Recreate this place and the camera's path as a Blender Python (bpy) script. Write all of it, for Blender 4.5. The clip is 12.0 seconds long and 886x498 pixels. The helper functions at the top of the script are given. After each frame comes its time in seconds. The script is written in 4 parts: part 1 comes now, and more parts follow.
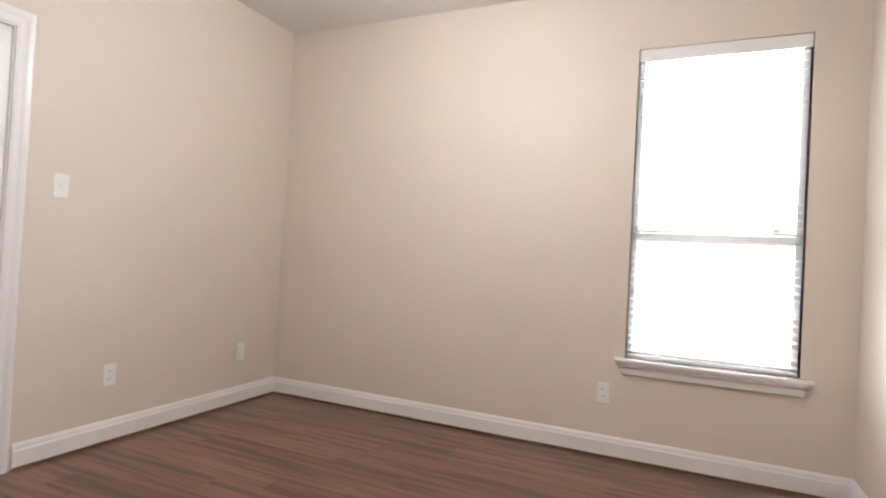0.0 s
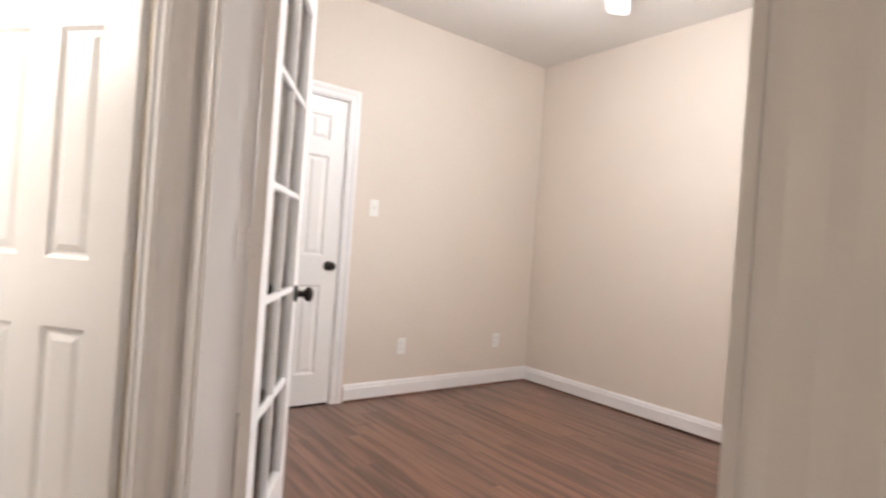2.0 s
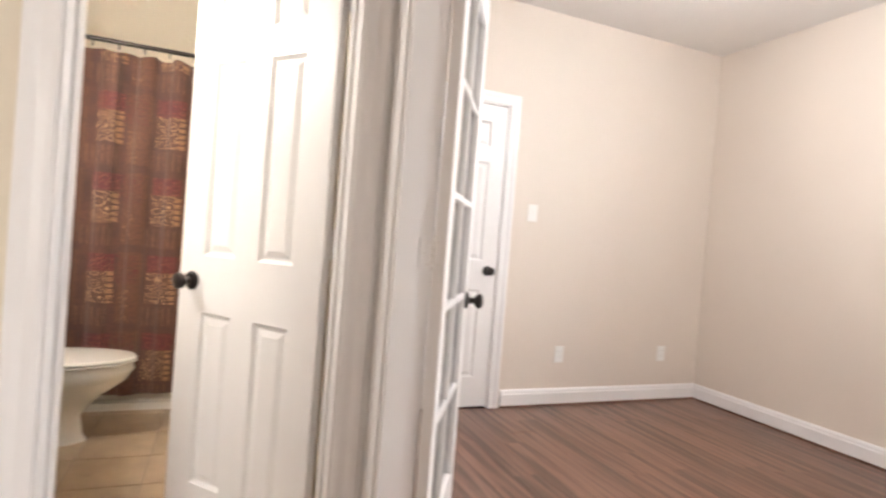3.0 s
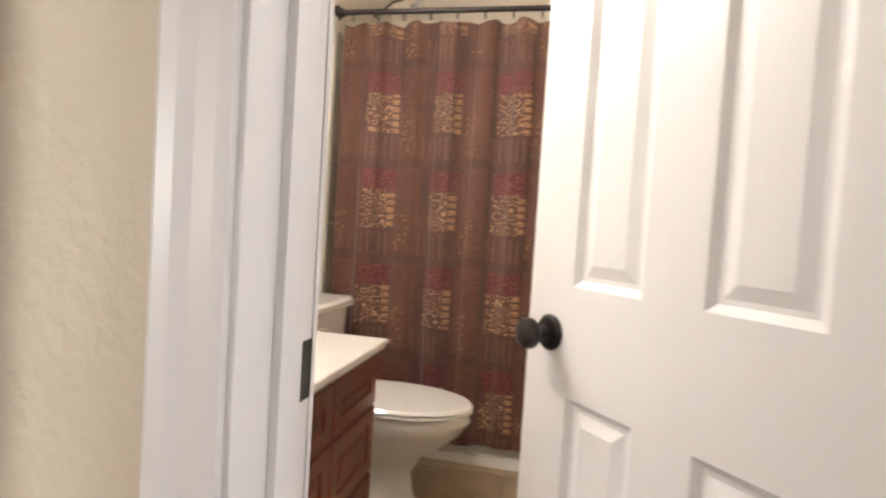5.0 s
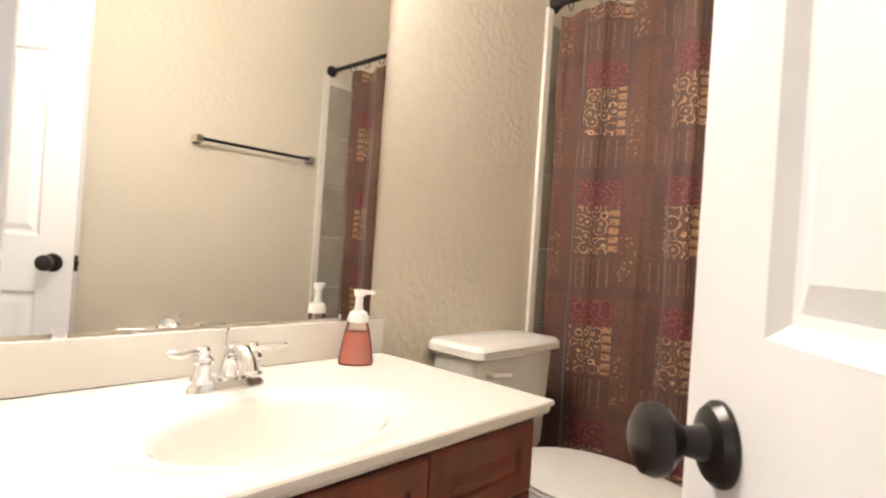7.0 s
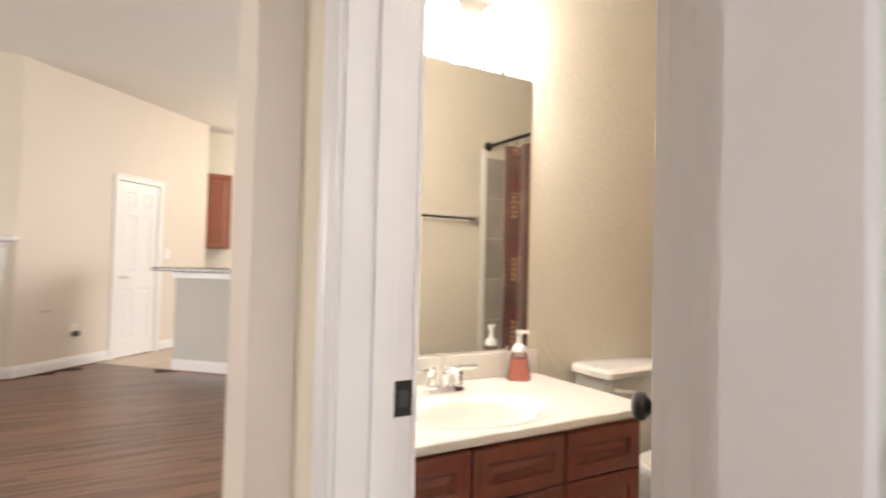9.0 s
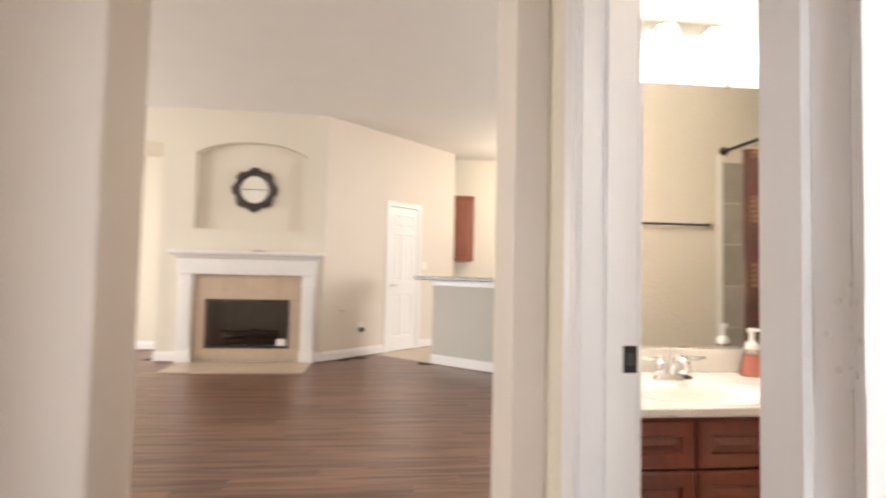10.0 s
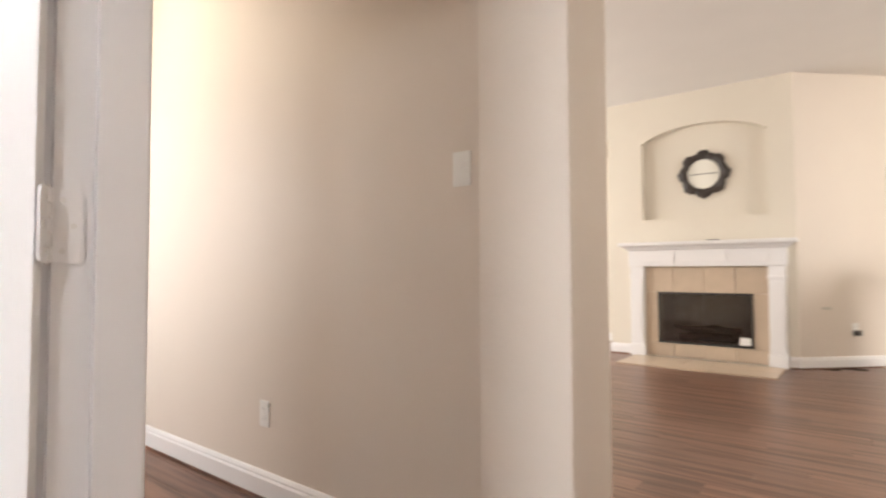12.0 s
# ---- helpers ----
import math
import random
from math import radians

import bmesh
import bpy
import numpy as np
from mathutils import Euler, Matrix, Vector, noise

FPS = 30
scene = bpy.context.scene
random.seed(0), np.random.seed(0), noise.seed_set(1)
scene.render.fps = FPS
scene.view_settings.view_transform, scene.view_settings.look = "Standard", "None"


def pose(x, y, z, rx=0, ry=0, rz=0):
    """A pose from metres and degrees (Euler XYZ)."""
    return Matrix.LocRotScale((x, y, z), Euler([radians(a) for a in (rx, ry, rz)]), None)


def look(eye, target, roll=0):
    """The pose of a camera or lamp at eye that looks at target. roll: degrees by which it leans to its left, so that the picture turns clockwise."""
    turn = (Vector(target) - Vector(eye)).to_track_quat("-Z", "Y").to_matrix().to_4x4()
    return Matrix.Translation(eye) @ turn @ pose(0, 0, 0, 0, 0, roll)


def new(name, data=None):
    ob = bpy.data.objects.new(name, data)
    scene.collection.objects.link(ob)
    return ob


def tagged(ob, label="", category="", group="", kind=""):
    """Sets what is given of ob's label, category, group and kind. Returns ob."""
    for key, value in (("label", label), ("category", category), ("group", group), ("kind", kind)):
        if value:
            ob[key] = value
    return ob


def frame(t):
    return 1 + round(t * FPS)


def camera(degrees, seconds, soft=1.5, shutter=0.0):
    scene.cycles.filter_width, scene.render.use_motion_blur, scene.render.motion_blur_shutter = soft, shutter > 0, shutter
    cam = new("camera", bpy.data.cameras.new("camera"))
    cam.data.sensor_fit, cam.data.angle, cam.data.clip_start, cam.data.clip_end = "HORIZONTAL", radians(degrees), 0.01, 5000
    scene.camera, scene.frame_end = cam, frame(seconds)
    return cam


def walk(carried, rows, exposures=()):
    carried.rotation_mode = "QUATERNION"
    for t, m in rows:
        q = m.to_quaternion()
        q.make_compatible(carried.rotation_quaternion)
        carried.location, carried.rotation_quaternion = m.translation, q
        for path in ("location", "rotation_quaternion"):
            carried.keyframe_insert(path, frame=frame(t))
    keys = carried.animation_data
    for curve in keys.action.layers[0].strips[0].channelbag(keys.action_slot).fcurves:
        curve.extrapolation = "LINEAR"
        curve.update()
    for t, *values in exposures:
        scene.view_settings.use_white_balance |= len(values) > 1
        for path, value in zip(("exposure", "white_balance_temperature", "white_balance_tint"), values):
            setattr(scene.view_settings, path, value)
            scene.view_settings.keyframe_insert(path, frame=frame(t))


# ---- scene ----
cam = camera(78.7, 12.0, soft=2.2, shutter=0.5)
PATH = [
    (0, (-0.110, 0.765, 1.100), (-0.928, 2.590, 1.130), 3.1),
    (0.5, (0.007, 0.724, 1.091), (-0.936, 2.487, 1.121), 3.4),
    (1, (0.129, 0.579, 1.110), (-0.930, 2.275, 1.138), 3.5),
    (1.2, (0.225, 0.574, 1.105), (-0.954, 2.189, 1.132), 3.7),
    (1.5, (0.285, 0.555, 1.107), (-1.051, 2.042, 1.122), 3.8),
    (2, (0.396, 0.531, 1.102), (-1.197, 1.737, 1.100), 4.1),
    (2.5, (0.392, 0.507, 1.116), (-1.345, 1.494, 1.097), 4.4),
    (3, (0.318, 0.458, 1.115), (-1.536, 1.207, 1.082), 4.5),
    (3.2, (0.249, 0.428, 1.109), (-1.643, 1.075, 1.066), 4.6),
    (4.8, (-0.664, 0.362, 1.101), (-2.644, 0.089, 1.028), 4.3),
    (5, (-0.746, 0.367, 1.087), (-2.700, -0.053, 1.005), 3.6),
    (5.5, (-1.004, 0.380, 1.079), (-2.851, -0.384, 1.029), 3.8),
    (6, (-1.163, 0.378, 1.060), (-2.835, -0.718, 1.035), 3.0),
    (6.5, (-1.264, 0.413, 1.057), (-2.779, -0.862, 1.061), 2.9),
    (6.7, (-1.312, 0.440, 1.037), (-2.795, -0.886, 1.033), 3.5),
    (8.5, (-0.922, 0.835, 1.157), (-2.273, -0.639, 1.210), 2.0),
    (9, (-0.836, 1.040, 1.175), (-1.853, -0.682, 1.231), 1.4),
    (9.5, (-0.745, 1.243, 1.158), (-1.467, -0.621, 1.234), 1.1),
    (10, (-0.672, 1.429, 1.124), (-0.897, -0.556, 1.212), 1.2),
    (10.5, (-0.704, 1.541, 1.109), (-0.477, -0.444, 1.204), 1.0),
    (11, (-0.788, 1.612, 1.060), (-0.128, -0.273, 1.163), 0.4),
    (11.5, (-0.673, 1.439, 1.015), (0.296, -0.308, 1.115), -0.2),
    (12, (-0.524, 1.210, 1.020), (0.708, -0.363, 1.097), -0.2),
]
walk(cam, [(t, look(eye, target, roll)) for t, eye, target, roll in PATH], exposures=[(0, -0.1), (1.2, -0.15), (1.6, 0.02), (2.5, 0.35), (3.2, 0.40), (4.8, 0.0), (6.7, 0.12), (8.3, 0.15), (9.5, 0.12), (10.5, 0.22), (12, 0.28)])

# ---- light ----
world = bpy.data.worlds.new("sky")
scene.world = world
world.use_nodes = True
_sky = world.node_tree.nodes.new("ShaderNodeTexSky")
_sky.sky_type = "NISHITA"
_sky.sun_disc = False
_sky.sun_elevation = radians(48)
_sky.sun_rotation = radians(150)
_bg = world.node_tree.nodes["Background"]
_bg.inputs[1].default_value = 0.12
world.node_tree.links.new(_sky.outputs[0], _bg.inputs[0])


def area(name, m, sx, sy, watts, color):
    la = bpy.data.lights.new(name, "AREA")
    la.shape, la.size, la.size_y, la.energy, la.color = "RECTANGLE", sx, sy, watts, color
    ob = new(name, la)
    ob.matrix_world = m
    return ob


def point(name, loc, watts, color, radius=0.05):
    la = bpy.data.lights.new(name, "POINT")
    la.energy, la.color, la.shadow_soft_size = watts, color, radius
    ob = new(name, la)
    ob.location = loc
    return ob


sun = new("sun", bpy.data.lights.new("sun", "SUN"))
sun.data.energy, sun.data.angle, sun.data.color = 2.5, radians(0.5), (1, 0.96, 0.9)
sun.matrix_world = look((0, 0, 0), (0.45, 0.75, -0.95))
DAY, SOFT = (0.95, 0.97, 1.0), (1.0, 0.87, 0.68)
area("window_daylight", look((0.02, 4.32, 1.47), (0.02, 0, 1.3)), 0.84, 1.74, 80, DAY)
area("living_daylight_east", look((6.2, -3.3, 1.5), (0, -3.3, 1.2)), 3.6, 2.0, 280, (1.0, 0.96, 0.91))
# Added fill from the unseen west side; no window is known there.
area("living_fill_west", look((-5.9, -2.6, 1.5), (0, -2.9, 1.2)), 2.4, 1.6, 185, (1.0, 0.96, 0.91))
area("hall_daylight", look((3.3, 1.35, 1.5), (3.3, -0.3, 1.1)), 0.7, 1.6, 45, DAY)
point("hall_lamp", (2.5, 0.45, 2.45), 13, SOFT, 0.10)
# Warm fill added on the kitchen side; it belongs to no known fixture.
point("kitchen_fill", (-3.0, -6.4, 2.3), 42, SOFT, 0.2)
point("fan_lamp", (-1.18, 2.60, 2.24), 56, (0.98, 0.98, 1.0), 0.09)


# ---- materials ----
def mat(name, col, rough=0.5, metal=0.0, var=0.06, scale=6.0, bump=0.0, bscale=120.0, rand=0.0, stretch=(1, 1, 1), col2=None, coat=0.0):
    m = bpy.data.materials.new(name)
    m.use_nodes = True
    nt = m.node_tree
    b = nt.nodes["Principled BSDF"]
    b.inputs["Roughness"].default_value = rough
    b.inputs["Metallic"].default_value = metal
    b.inputs["Coat Weight"].default_value = coat
    tc = nt.nodes.new("ShaderNodeTexCoord")
    mp = nt.nodes.new("ShaderNodeMapping")
    mp.inputs["Scale"].default_value = stretch
    nt.links.new(tc.outputs["Object"], mp.inputs[0])
    n = nt.nodes.new("ShaderNodeTexNoise")
    n.inputs["Scale"].default_value = scale
    n.inputs["Detail"].default_value = 6
    nt.links.new(mp.outputs[0], n.inputs["Vector"])
    r = nt.nodes.new("ShaderNodeMix")
    r.data_type = "RGBA"
    c2 = col2 or tuple(min(1, v * (1 + 2 * var)) for v in col)
    c1 = tuple(v * (1 - var) for v in col)
    r.inputs[6].default_value = (*c1, 1)
    r.inputs[7].default_value = (*c2, 1)
    nt.links.new(n.outputs[0], r.inputs[0])
    out = r.outputs[2]
    if rand:
        oi = nt.nodes.new("ShaderNodeObjectInfo")
        hs = nt.nodes.new("ShaderNodeHueSaturation")
        mr = nt.nodes.new("ShaderNodeMapRange")
        mr.inputs[3].default_value, mr.inputs[4].default_value = 1 - rand, 1 + rand
        nt.links.new(oi.outputs["Random"], mr.inputs[0])
        nt.links.new(mr.outputs[0], hs.inputs["Value"])
        nt.links.new(out, hs.inputs["Color"])
        out = hs.outputs[0]
        ad = nt.nodes.new("ShaderNodeVectorMath")
        ad.operation = "ADD"
        mu = nt.nodes.new("ShaderNodeMath")
        mu.operation = "MULTIPLY"
        mu.inputs[1].default_value = 57.0
        nt.links.new(oi.outputs["Random"], mu.inputs[0])
        nt.links.new(tc.outputs["Object"], ad.inputs[0])
        nt.links.new(mu.outputs[0], ad.inputs[1])
        nt.links.new(ad.outputs[0], mp.inputs[0])
    nt.links.new(out, b.inputs["Base Color"])
    if bump:
        n2 = nt.nodes.new("ShaderNodeTexNoise")
        n2.inputs["Scale"].default_value = bscale
        n2.inputs["Detail"].default_value = 3
        nt.links.new(mp.outputs[0], n2.inputs["Vector"])
        bp = nt.nodes.new("ShaderNodeBump")
        bp.inputs["Strength"].default_value = bump
        bp.inputs["Distance"].default_value = 0.004
        nt.links.new(n2.outputs[0], bp.inputs["Height"])
        nt.links.new(bp.outputs[0], b.inputs["Normal"])
    return m


M_WALL = mat("wall_paint_beige", (0.70, 0.624, 0.552), 0.55, var=0.02, scale=2.0, bump=0.22, bscale=70)
M_WALL_BATH = mat("wall_paint_bath", (0.70, 0.630, 0.515), 0.5, var=0.02, scale=2.0, bump=1.0, bscale=38)
M_WALL_LIV = mat("wall_paint_living", (0.70, 0.645, 0.555), 0.6, var=0.02, scale=2.0, bump=0.2, bscale=70)
M_WALL_GREY = mat("wall_paint_grey", (0.52, 0.51, 0.47), 0.6, var=0.02, bump=0.15, bscale=70)
M_CEIL = mat("ceiling_paint", (0.74, 0.71, 0.68), 0.9, var=0.02, scale=3, bump=0.4, bscale=90)
M_TRIM = mat("trim_paint_white", (0.80, 0.785, 0.785), 0.28, var=0.015, scale=4, bump=0.03, bscale=40)
M_DOOR = mat("door_paint_white", (0.81, 0.795, 0.79), 0.33, var=0.015, scale=3, bump=0.12, bscale=30, stretch=(6, 6, 1))
M_BRONZE = mat("dark_bronze", (0.035, 0.030, 0.028), 0.32, 0.75, var=0.2, scale=20)
M_CHROME = mat("chrome", (0.85, 0.85, 0.86), 0.07, 1.0, var=0.01)
M_NICKEL = mat("satin_nickel", (0.55, 0.52, 0.47), 0.3, 1.0, var=0.05)
M_PLASTIC = mat("white_plastic", (0.83, 0.82, 0.79), 0.35, var=0.01)
M_SCREW = mat("worn_screw", (0.66, 0.64, 0.62), 0.4, 0.2, var=0.2, scale=40)
M_SLOT = mat("dark_slot", (0.05, 0.045, 0.04), 0.6)
M_COUNTER = mat("cultured_marble", (0.83, 0.79, 0.72), 0.12, var=0.02, scale=3, coat=0.3)
M_PORC = mat("porcelain", (0.80, 0.77, 0.71), 0.08, var=0.01, coat=0.4)
M_CHERRY = mat("cherry_wood", (0.125, 0.028, 0.014), 0.28, var=0.35, scale=5, stretch=(9, 9, 0.8), bump=0.05, bscale=30, coat=0.25)
M_KITWOOD = mat("kitchen_cherry", (0.20, 0.06, 0.03), 0.4, var=0.3, scale=5, stretch=(8, 8, 1))
M_TILE_F = mat("bath_floor_tile", (0.36, 0.27, 0.18), 0.35, var=0.28, scale=7, rand=0.08, bump=0.1, bscale=40)
M_GROUT = mat("grout", (0.30, 0.25, 0.19), 0.9)
M_TILE_W = mat("shower_tile", (0.38, 0.33, 0.27), 0.25, var=0.15, scale=6, rand=0.07)
M_STONE = mat("fireplace_tile", (0.50, 0.40, 0.30), 0.3, var=0.10, scale=8, rand=0.05)
M_KTILE = mat("kitchen_tile", (0.58, 0.48, 0.38), 0.35, var=0.1, scale=6, rand=0.05)
M_FIREBOX = mat("black_firebox", (0.03, 0.03, 0.03), 0.5)
M_BRICKBACK = mat("sooty_refractory", (0.48, 0.45, 0.41), 0.9, var=0.3, scale=12)
M_LOG = mat("charred_log", (0.09, 0.07, 0.055), 0.85, var=0.5, scale=18, bump=0.5, bscale=25)
M_GRANITE = mat("dark_granite", (0.05, 0.035, 0.03), 0.15, var=0.5, scale=60)
M_WREATH = mat("dark_twig", (0.035, 0.026, 0.022), 0.55, var=0.5, scale=30, bump=0.6, bscale=80)
M_FACE = mat("mirror_face", (0.80, 0.78, 0.70), 0.25, var=0.05, scale=4)
M_MIRROR = mat("mirror", (0.93, 0.93, 0.91), 0.01, 1.0, var=0.0)
M_SLAT = mat("blind_slat", (0.80, 0.80, 0.79), 0.45, var=0.01)
M_JOINT = mat("plank_joint", (0.035, 0.02, 0.014), 0.8)
M_EARTH = mat("ground", (0.10, 0.13, 0.05), 0.95, var=0.3, scale=3)
M_FENCE = mat("fence_board", (0.42, 0.34, 0.25), 0.85, var=0.2, scale=6, rand=0.1)


def wood_floor():
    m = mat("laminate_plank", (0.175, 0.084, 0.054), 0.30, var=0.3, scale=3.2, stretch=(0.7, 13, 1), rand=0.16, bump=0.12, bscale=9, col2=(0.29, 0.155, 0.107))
    nt = m.node_tree
    b = nt.nodes["Principled BSDF"]
    mp = [n for n in nt.nodes if n.bl_idname == "ShaderNodeMapping"][0]
    hs = [n for n in nt.nodes if n.bl_idname == "ShaderNodeHueSaturation"][0]
    n = nt.nodes.new("ShaderNodeTexNoise")
    n.inputs["Scale"].default_value, n.inputs["Detail"].default_value = 1.6, 4
    nt.links.new(mp.outputs[0], n.inputs["Vector"])
    cr = nt.nodes.new("ShaderNodeValToRGB")
    cr.color_ramp.elements[0].position, cr.color_ramp.elements[0].color = 0.38, (0.48, 0.43, 0.40, 1)
    cr.color_ramp.elements[1].position, cr.color_ramp.elements[1].color = 0.56, (1, 1, 1, 1)
    nt.links.new(n.outputs[0], cr.inputs[0])
    mx = nt.nodes.new("ShaderNodeMix")
    mx.data_type, mx.blend_type = "RGBA", "MULTIPLY"
    mx.inputs[0].default_value = 1.0
    nt.links.new(hs.outputs[0], mx.inputs[6])
    nt.links.new(cr.outputs[0], mx.inputs[7])
    nt.links.new(mx.outputs[2], b.inputs["Base Color"])
    return m


M_PLANK = wood_floor()


def glass(name, col=(1, 1, 1), rough=0.0, alpha=0.12):
    m = bpy.data.materials.new(name)
    m.use_nodes = True
    nt = m.node_tree
    nt.nodes.remove(nt.nodes["Principled BSDF"])
    tr, gl, mx = nt.nodes.new("ShaderNodeBsdfTransparent"), nt.nodes.new("ShaderNodeBsdfGlossy"), nt.nodes.new("ShaderNodeMixShader")
    tr.inputs[0].default_value = (*col, 1)
    gl.inputs["Roughness"].default_value = rough
    fr = nt.nodes.new("ShaderNodeFresnel")
    fr.inputs[0].default_value = 1.45
    nt.links.new(fr.outputs[0], mx.inputs[0])
    nt.links.new(tr.outputs[0], mx.inputs[1])
    nt.links.new(gl.outputs[0], mx.inputs[2])
    nt.links.new(mx.outputs[0], nt.nodes["Material Output"].inputs[0])
    return m


M_GLASS = glass("clear_glass")
M_FIREGLASS = glass("smoked_glass", (0.8, 0.78, 0.76))
M_SOAP = mat("coral_soap", (0.95, 0.38, 0.30), 0.12, var=0.05, coat=0.5)
M_BOTTLE = glass("clear_plastic", (0.97, 0.90, 0.88))


def glow(name, col, strength):
    m = bpy.data.materials.new(name)
    m.use_nodes = True
    b = m.node_tree.nodes["Principled BSDF"]
    b.inputs["Base Color"].default_value = (0.9, 0.88, 0.84, 1)
    b.inputs["Emission Color"].default_value = (*col, 1)
    b.inputs["Emission Strength"].default_value = strength
    return m


M_BULB = glow("lit_glass_shade", (1.0, 0.95, 0.90), 128)
M_FANBULB = glow("lit_fan_globe", (1.0, 0.96, 0.92), 9)


def curtain_material():
    m = bpy.data.materials.new("patchwork_fabric")
    m.use_nodes = True
    nt = m.node_tree
    L = nt.links.new
    b = nt.nodes["Principled BSDF"]
    b.inputs["Roughness"].default_value = 0.7
    b.inputs["Sheen Weight"].default_value = 0.3
    uv = nt.nodes.new("ShaderNodeUVMap")
    sp = nt.nodes.new("ShaderNodeSeparateXYZ")
    L(uv.outputs[0], sp.inputs[0])

    def mth(op, a, b_=None):
        n = nt.nodes.new("ShaderNodeMath")
        n.operation = op
        for i, v in enumerate((a, b_)):
            if v is None:
                continue
            if isinstance(v, (int, float)):
                n.inputs[i].default_value = v
            else:
                L(v, n.inputs[i])
        return n.outputs[0]

    fu = mth("FRACT", mth("DIVIDE", sp.outputs[0], 0.355))
    fv = mth("FRACT", mth("DIVIDE", sp.outputs[1], 0.445))

    def box(u0, u1, v0, v1):
        a = mth("MULTIPLY", mth("GREATER_THAN", fu, u0), mth("LESS_THAN", fu, u1))
        c = mth("MULTIPLY", mth("GREATER_THAN", fv, v0), mth("LESS_THAN", fv, v1))
        return mth("MULTIPLY", a, c)

    def tex(kind, scale, **kw):
        n = nt.nodes.new(kind)
        n.inputs["Scale"].default_value = scale
        for k, v in kw.items():
            n.inputs[k].default_value = v
        L(uv.outputs[0], n.inputs["Vector"])
        return n

    def mixc(f, a, c):
        n = nt.nodes.new("ShaderNodeMix")
        n.data_type = "RGBA"
        L(f, n.inputs[0])
        for i, v in ((6, a), (7, c)):
            if isinstance(v, tuple):
                n.inputs[i].default_value = (*v, 1)
            else:
                L(v, n.inputs[i])
        return n.outputs[2]

    weave = tex("ShaderNodeTexNoise", 75)
    blot = tex("ShaderNodeTexNoise", 9)
    vor = tex("ShaderNodeTexVoronoi", 24)
    dots = tex("ShaderNodeTexVoronoi", 60)
    ring = mth("LESS_THAN", mth("ABSOLUTE", mth("SUBTRACT", mth("FRACT", mth("MULTIPLY", vor.outputs["Distance"], 3.2)), 0.5)), 0.10)
    spots = mth("LESS_THAN", dots.outputs["Distance"], 0.30)
    col = mixc(blot.outputs[0], (0.034, 0.012, 0.008), (0.145, 0.056, 0.030))
    stripe = mth("GREATER_THAN", mth("FRACT", mth("MULTIPLY", sp.outputs[0], 42.0)), 0.78)
    col = mixc(mth("MULTIPLY", box(0.60, 1.0, 0.05, 0.95), 0.55), col, (0.15, 0.062, 0.028))
    col = mixc(mth("MULTIPLY", mth("MULTIPLY", box(0.62, 0.82, 0.08, 0.48), spots), 0.8), col, (0.44, 0.27, 0.14))
    flower = mth("MULTIPLY", box(0.56, 0.92, 0.56, 0.92), ring)
    col = mixc(mth("MULTIPLY", flower, 0.9), col, (0.115, 0.009, 0.014))
    col = mixc(box(0.10, 0.56, 0.70, 0.92), col, (0.11, 0.008, 0.013))
    col = mixc(mth("MULTIPLY", mth("MULTIPLY", box(0.10, 0.56, 0.70, 0.92), ring), 0.5), col, (0.38, 0.16, 0.09))
    col = mixc(mth("MULTIPLY", box(0.10, 0.46, 0.30, 0.70), 0.5), col, (0.12, 0.055, 0.032))
    col = mixc(mth("MULTIPLY", mth("MULTIPLY", box(0.10, 0.46, 0.30, 0.70), ring), 0.85), col, (0.62, 0.43, 0.24))
    bars = mth("LESS_THAN", mth("FRACT", mth("MULTIPLY", sp.outputs[1], 30.0)), 0.7)
    col = mixc(mth("MULTIPLY", mth("MULTIPLY", box(0.46, 0.56, 0.30, 0.70), bars), 0.75), col, (0.50, 0.30, 0.15))
    col = mixc(mth("MULTIPLY", mth("MULTIPLY", box(0.0, 0.5, 0.02, 0.26), stripe), 0.35), col, (0.40, 0.24, 0.14))
    dark = mixc(mth("MULTIPLY", mth("GREATER_THAN", weave.outputs[0], 0.53), 0.5), col, (0.05, 0.018, 0.012))
    dye = nt.nodes.new("ShaderNodeMix")
    dye.data_type, dye.blend_type = "RGBA", "MULTIPLY"
    dye.inputs[0].default_value = 1.0
    dye.inputs[7].default_value = (0.76, 0.66, 0.62, 1)
    L(dark, dye.inputs[6])
    L(dye.outputs[2], b.inputs["Base Color"])
    bp = nt.nodes.new("ShaderNodeBump")
    bp.inputs["Strength"].default_value = 0.3
    bp.inputs["Distance"].default_value = 0.002
    L(weave.outputs[0], bp.inputs["Height"])
    L(bp.outputs[0], b.inputs["Normal"])
    return m


M_CURTAIN = curtain_material()


# ---- mesh helpers ----
def finish(bm, name, material, smooth=False):
    me = bpy.data.meshes.new(name)
    bmesh.ops.recalc_face_normals(bm, faces=bm.faces)
    bm.to_mesh(me)
    bm.free()
    me.materials.append(material)
    if smooth:
        me.shade_smooth()
        me.set_sharp_from_angle(angle=radians(35))
    return me


